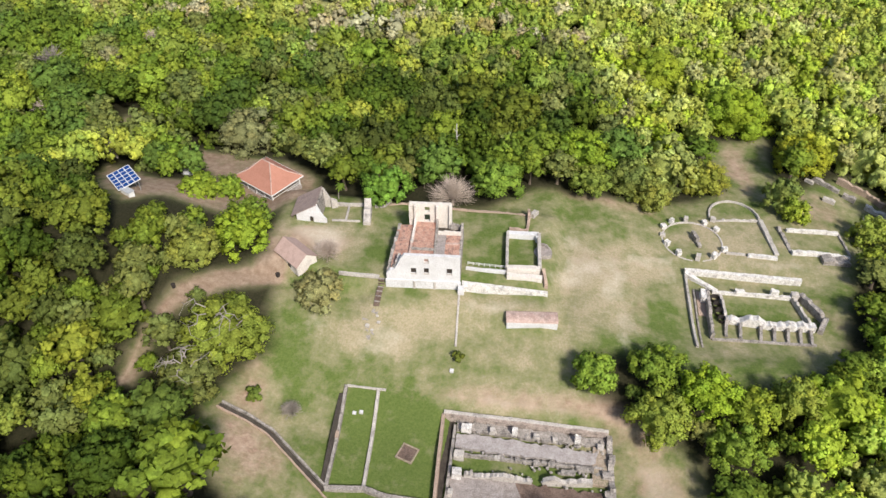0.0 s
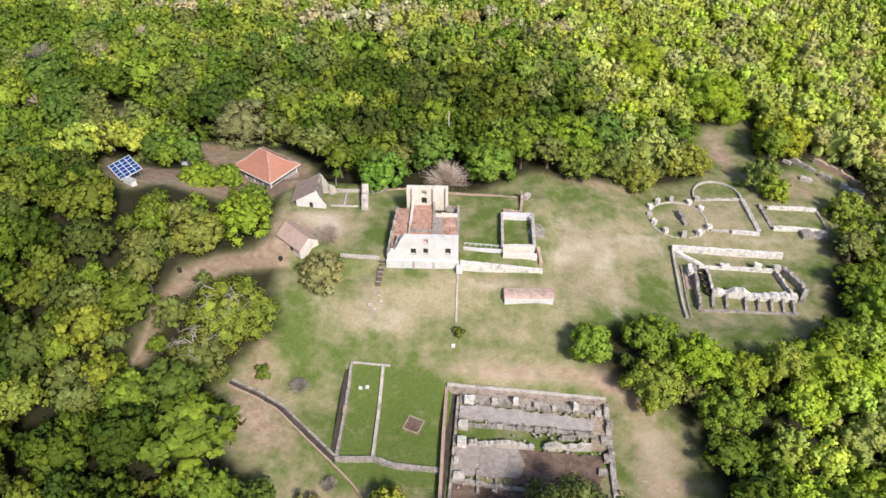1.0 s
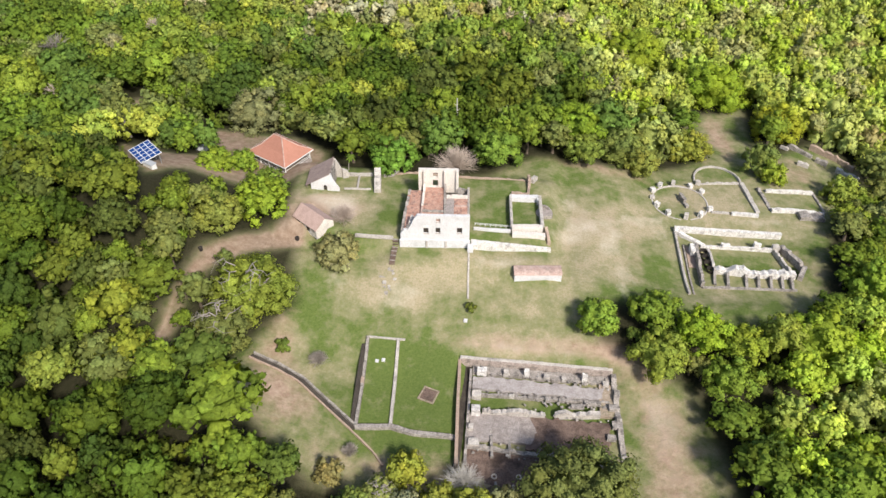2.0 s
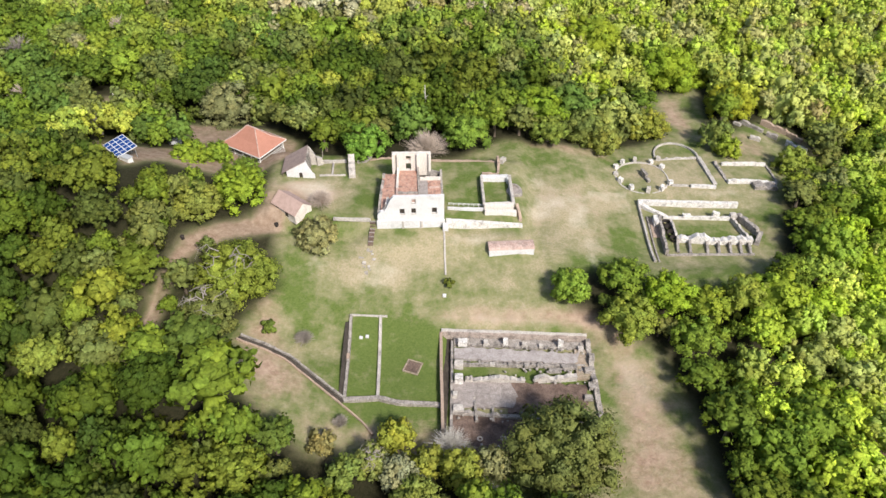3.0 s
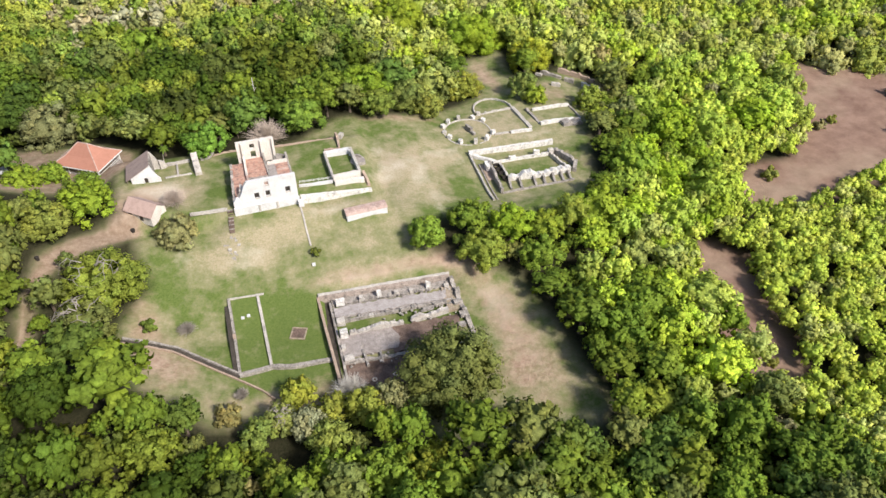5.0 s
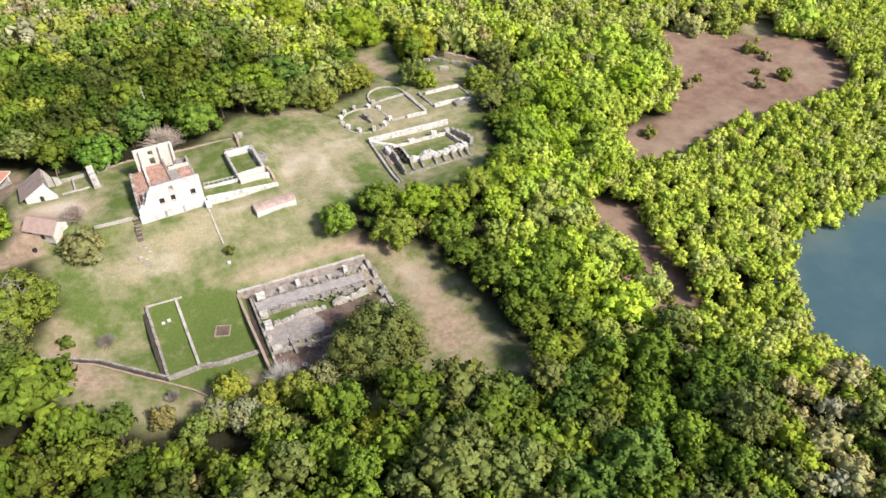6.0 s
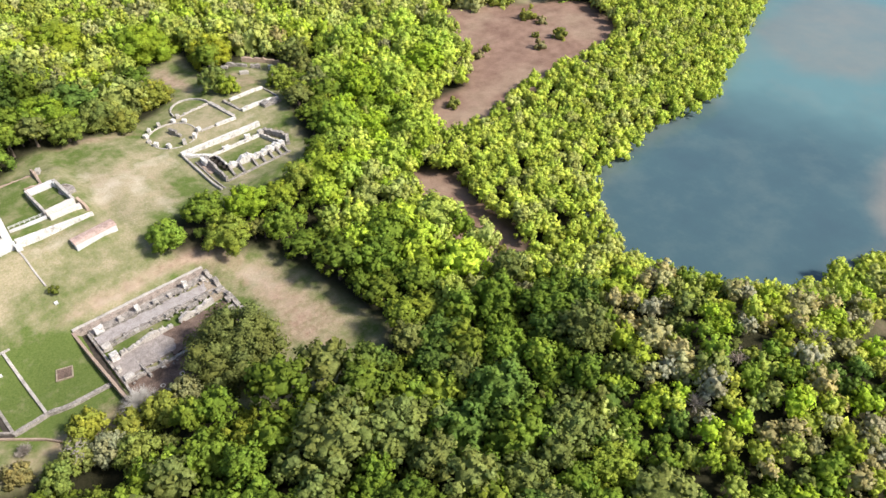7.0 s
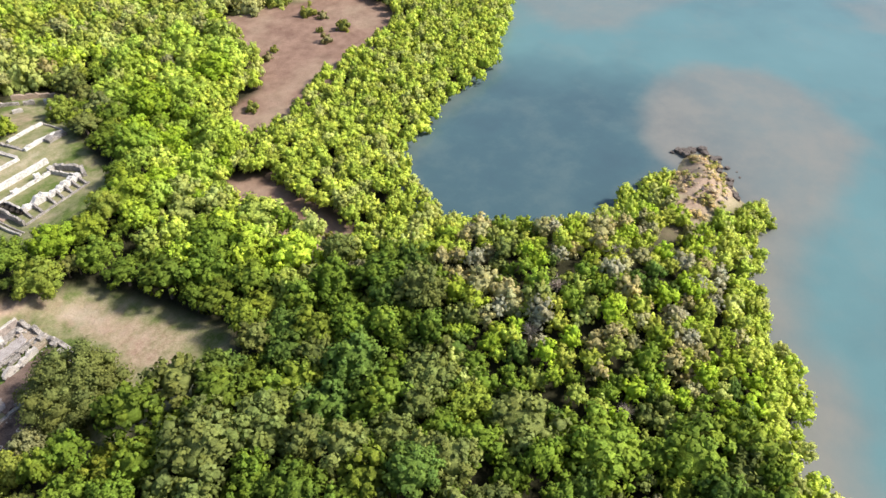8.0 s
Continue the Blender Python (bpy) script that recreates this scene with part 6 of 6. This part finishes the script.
NOTABLE = [
    # x, y, crown radius, height, colour
    (33.8, 63.4, 11.0, 14.2, (0.11, 0.135, 0.026), "broad spreading dark green tree beside the warehouse ruin"),
    (-37.5, 99.5, 9.6, 11.5, (0.15, 0.215, 0.022), "wide bright green tree with pale open branches"),
    (-39.5, 87.5, 6.6, 9.5, (0.12, 0.15, 0.03), "dull green tree beside the dirt track"),
    (-22.5, 115.5, 5.7, 6.4, (0.2, 0.215, 0.07), "olive green tree on the lawn beside the tiled hut"),
    (-15, 150, 6.4, 10.0, (0.12, 0.235, 0.022), "vivid green round tree behind the terrace wall"),
    (11.8, 157.5, 6.8, 10.5, (0.125, 0.225, 0.022), "vivid green tree behind the ruined house"),
    (37, 103.5, 5.0, 8.0, (0.16, 0.24, 0.02), "light green tree at the lawn's edge"),
    (49, 106.5, 5.6, 9.0, (0.13, 0.2, 0.015), "green tree at the lawn's edge"),
    (49.5, 97.0, 6.4, 9.5, (0.17, 0.23, 0.025), "light green tree at the lawn's edge"),
    (58.5, 101.5, 6.6, 10.5, (0.16, 0.27, 0.012), "bright green tree at the lawn's edge"),
    (66.5, 99.5, 5.6, 10.0, (0.16, 0.24, 0.016), "bright green tree behind the lawn's edge"),
    (74.5, 102.5, 5.4, 9.5, (0.18, 0.23, 0.025), "light green tree behind the lawn's edge"),
    (63.5, 92.0, 5.6, 10.0, (0.15, 0.22, 0.018), "green tree behind the lawn's edge"),
    (32.5, 177, 8.4, 11.5, (0.17, 0.25, 0.014), "large bright green shade tree at the back of the lawn"),
    (35, 164, 5.6, 9.0, (0.14, 0.2, 0.025), "green shade tree at the back of the lawn"),
    (46, 171, 7.4, 9.5, (0.14, 0.175, 0.03), "olive green shade tree at the back of the lawn"),
    (51, 165.5, 5.8, 8.0, (0.18, 0.21, 0.03), "yellowish green shade tree at the back of the lawn"),
    (66, 177, 6.6, 8.5, (0.2, 0.23, 0.025), "yellow-green tree beside the curved ruin"),
    (84.5, 171, 5.2, 8.5, (0.14, 0.2, 0.035), "grey-green tree among the mill ruins"),
    (87, 166, 3.6, 5.5, (0.2, 0.27, 0.02), "light green tree among the mill ruins"),
    (94, 194, 8.2, 10.5, (0.22, 0.27, 0.015), "yellow-green round tree at the wood's edge"),
    (79, 214, 11.5, 13.5, (0.19, 0.27, 0.013), "tall bright green tree behind the clearing"),
    (55, 236, 12.0, 13.5, (0.18, 0.26, 0.014), "tall bright green tree in the woods"),
    (104, 161, 5.0, 7.5, (0.19, 0.26, 0.03), "light green tree beside the mill ruins"),
    (1.9, 65.7, 3.8, 6.0, (0.2, 0.25, 0.025), "small yellow-green tree below the boundary wall"),
    (14.7, 59.0, 4.0, 7.0, (0.2, 0.25, 0.03), "yellow-green tree below the warehouse ruin"),
    (3.1, 57.4, 3.8, 7.0, (0.24, 0.26, 0.12), "pale grey-green tree below the boundary wall"),
    (-2, 59.5, 3.4, 6.5, (0.17, 0.2, 0.04), "dull green tree below the boundary wall"),
    (8.6, 60.5, 3.2, 6.2, (0.2, 0.24, 0.03), "yellow-green tree below the boundary wall"),
    (7, 52.5, 4.0, 8.0, (0.15, 0.2, 0.03), "green tree below the boundary wall"),
    (-6.5, 56.5, 3.4, 6.8, (0.14, 0.19, 0.03), "green tree below the boundary wall"),
    (20.5, 60.5, 3.2, 6.4, (0.19, 0.2, 0.07), "olive green tree below the warehouse ruin"),
    (-12, 63, 2.6, 4.0, (0.22, 0.22, 0.06), "small yellowish tree below the boundary wall"),
    (-42.5, 125.5, 6.8, 9.5, (0.17, 0.25, 0.014), "bright green tree beside the dirt yard"),
    (-44, 132.5, 5.6, 8.5, (0.11, 0.18, 0.015), "dark green tree beside the dirt yard"),
    (-49.5, 116, 6.0, 9.0, (0.17, 0.21, 0.03), "olive green tree above the dirt track"),
    (-60.5, 142, 5.6, 5.5, (0.17, 0.25, 0.016), "low bright green tree between the track and the panels"),
    (-54, 145, 3.8, 5.0, (0.15, 0.23, 0.016), "low bright green tree between the track and the panels"),
    (-4.5, 179, 7.0, 11.0, (0.13, 0.21, 0.015), "tall green tree behind the terrace"),
    (-60, 172, 9.0, 11.5, (0.15, 0.175, 0.06), "grey-green tree behind the dirt yard"),
]
taken = []
for k, (x, y, r, h, colour, label) in enumerate(NOTABLE):
    open_crown = "open branches" in label
    v = crown_shape(200 + k, int(26 * r * r) + 130, 0.27 / r, lobes=int(18 + 7 * r), flat=0.95 if r < 5.5 else 0.76, lobe=0.26 if r < 4.5 else 0.175, heart=0.5 if open_crown else 0.62)
    root = place_tree(x, y, r, h, v, np.array(colour) * (1.45, 1.36, 1.6) + (0.01, 0.01, 0.015), 300 + k, label, bark=PALE_BARK if open_crown else None, reach=0.62, forks=8 if open_crown else 5)
    if open_crown or "dull green" in label:
        for m in range(5 if open_crown else 8):
            part("dead_branch", dead_limb(r, h, 0.74, random.Random(10 * k + m)), PALE_BARK, root, "pale bare branch")
    taken.append((x, y, r * 0.8))
taken += [(-98.7, 181.5, 4.5), (-98, 177, 4.5)]
taken += [(-61, 126, 4), (-56.5, 128, 3), (-69, 124.5, 5), (-65.5, 120.5, 3), (2, 153, 5), (-46, 152, 9.5), (-35, 152, 6), (-31, 139.5, 5.5), (-30, 124, 5), (-74, 134, 5), (-71, 129, 5), (-67, 126, 3.5)]
for k, (x, y, r, h) in enumerate(((-57.5, 99, 2.8, 4.2), (-58, 103.6, 3.0, 4.6), (-56.6, 108.2, 2.8, 4.2), (-53.6, 112.8, 2.6, 3.8), (-59.4, 112.5, 3.2, 5.0), (-60, 118.5, 3.2, 5.0), (-56.2, 121.5, 3.0, 4.8), (-61.5, 123.2, 3.0, 4.6), (-54, 126, 3.2, 5), (-57.8, 94, 2.8, 4.4), (-57, 89, 2.8, 4.6), (-52, 122, 3.0, 4.6))):
    root = place_tree(x, y, r, h, crown_shape(380 + k, 260, 0.095, 20, lobe=0.3), np.array(GREENS[k % 7]), 380 + k, "low leafy tree crowding the edge of the dirt track")
    tagged(root, group="low trees along the dirt track")
SHRUBS = [(-28.3, 90, 1.7, 2.6, GREENS[4], "dark green shrub on the lawn"), (9.8, 105, 1.3, 2.2, (0.14, 0.17, 0.03), "yellow-green shrub on the lawn")]
for k, (x, y, r, h, colour, label) in enumerate(SHRUBS):
    tagged(place_tree(x, y, r, h, crown_shape(400 + k, 150, 0.16, 9), colour, 500 + k, label, name="shrub"), category="shrub")
for k, (x, y, r, h, label, material) in enumerate([(-20.6, 88.6, 2.0, 2.4, "leafless grey thorn bush on the lawn", PALE_BARK), (1.6, 150.8, 5.4, 6.6, "leafless brown bush behind the ruined house", BRUSH_BARK), (-22.6, 124.6, 3.4, 3.2, "leafless grey-brown bush beside the olive tree", BRUSH_BARK), (6.5, 56.0, 2.4, 6.0, "leafless bleached grey tree below the boundary wall", ASH_BARK), (19.0, 55.0, 2.4, 6.5, "leafless bleached grey tree below the warehouse ruin", ASH_BARK), (-9.5, 69, 1.5, 2.2, "dry grey bush beside the boundary wall", PALE_BARK), (12.5, 64.9, 3.6, 7.0, "leafless bleached grey tree below the warehouse ruin", ASH_BARK)]):
    root = bare_tree("bare_bush", r, h, 600 + k, label, material, 260)
    root.matrix_world = pose(x, y, ground_z(x, y), 0, 0, k * 50)
MUD_SHRUBS = [(199, 129, 2.6), (211, 130, 3.0), (215, 151, 3.4), (216, 144, 2.4), (145, 118, 2.6), (205, 137, 1.6), (176, 139, 2.2), (182, 141, 1.8), (104, 66, 1.6), (107, 78, 1.8), (105, 54, 1.4)]
for k, (x, y, r) in enumerate(MUD_SHRUBS):
    root = place_tree(x, y, r, r * 1.25, crown_shape(430 + k, 130, 0.16, 9), (0.25, 0.27, 0.06) if k % 3 else (0.28, 0.26, 0.11), 540 + k, "light green shrub standing alone on the mud flat", name="shrub")
    tagged(root, category="shrub", group="shrubs on the mud flat")
rng = random.Random(77)
tuft = [crown_shape(480 + k, 45, 0.16, 5, lobe=0.4, heart=0.0) for k in range(3)]
tufts = []
for k in range(75):
    a, q = rng.uniform(0, math.tau), math.sqrt(rng.random()) * 1.02
    u = math.cos(a) * q
    x, y = 177 + 19 * u, -25.5 + 8.6 * math.sin(a) * q + 1.9 * u
    r = rng.uniform(0.6, 2.0)
    tufts.append((rng.choice(tuft), (x, y, ground_z(x, y) + 0.15 * r), np.array((r, r, r * 0.4)), rng.uniform(0, 6), np.array(rng.choice(((0.62, 0.49, 0.25), (0.55, 0.45, 0.2), (0.5, 0.45, 0.12), (0.35, 0.36, 0.09), (0.6, 0.48, 0.3))))))
tagged(new("dry_grass", leafy_mesh("dry_grass", tufts)), "straw-yellow tussocks of dry grass on the bare headland", "grass", kind="stuff")
build_forest(plant_forest(), taken)


# ---- a small palm beside the court ----
def build_palm(x, y, height):
    rng = random.Random(31)
    palm = thing("palm", (x, y, ground_z(x, y)), "small fan palm with a thin pale trunk", "palm")
    bm = bmesh.new()
    for k in range(5):
        tube(bm, (0.03 * k * k, 0, height * k / 5 - (0.4 if k == 0 else 0)), (0.03 * (k + 1) ** 2, 0, height * (k + 1) / 5), 0.13 - 0.012 * k, 0.118 - 0.012 * k, 7)
    part("trunk", bm, PALE_BARK, palm)
    rows = []
    for k in range(16):
        a, up = k * 2.4, 0.9 - 1.5 * k / 16
        verts, quads = [], []
        for s in range(6):
            f = s / 5
            out, z = 1.35 * f * math.cos(up * (1 - 0.5 * f)), 1.25 * (f * math.sin(up) - 0.55 * f * f)
            w = 0.26 * math.sin(math.pi * (0.15 + 0.8 * f))
            verts += [(out, -w, z - 0.05), (out, w, z - 0.05)]
            if s:
                quads.append((2 * s - 2, 2 * s - 1, 2 * s + 1, 2 * s))
        rows.append(((np.array(verts), np.array(quads), np.zeros((0, 3), int), np.tile((0.3, 0.0, 0.95), (len(verts), 1)), np.ones((len(verts), 3))), (0.75, 0, height), np.ones(3), a, np.array((0.14, 0.22, 0.03))))
    for row in rows:
        ob = new("frond", leafy_mesh("frond", [row]))
        ob.parent = palm


build_palm(-26.3, 146.3, 4.2)
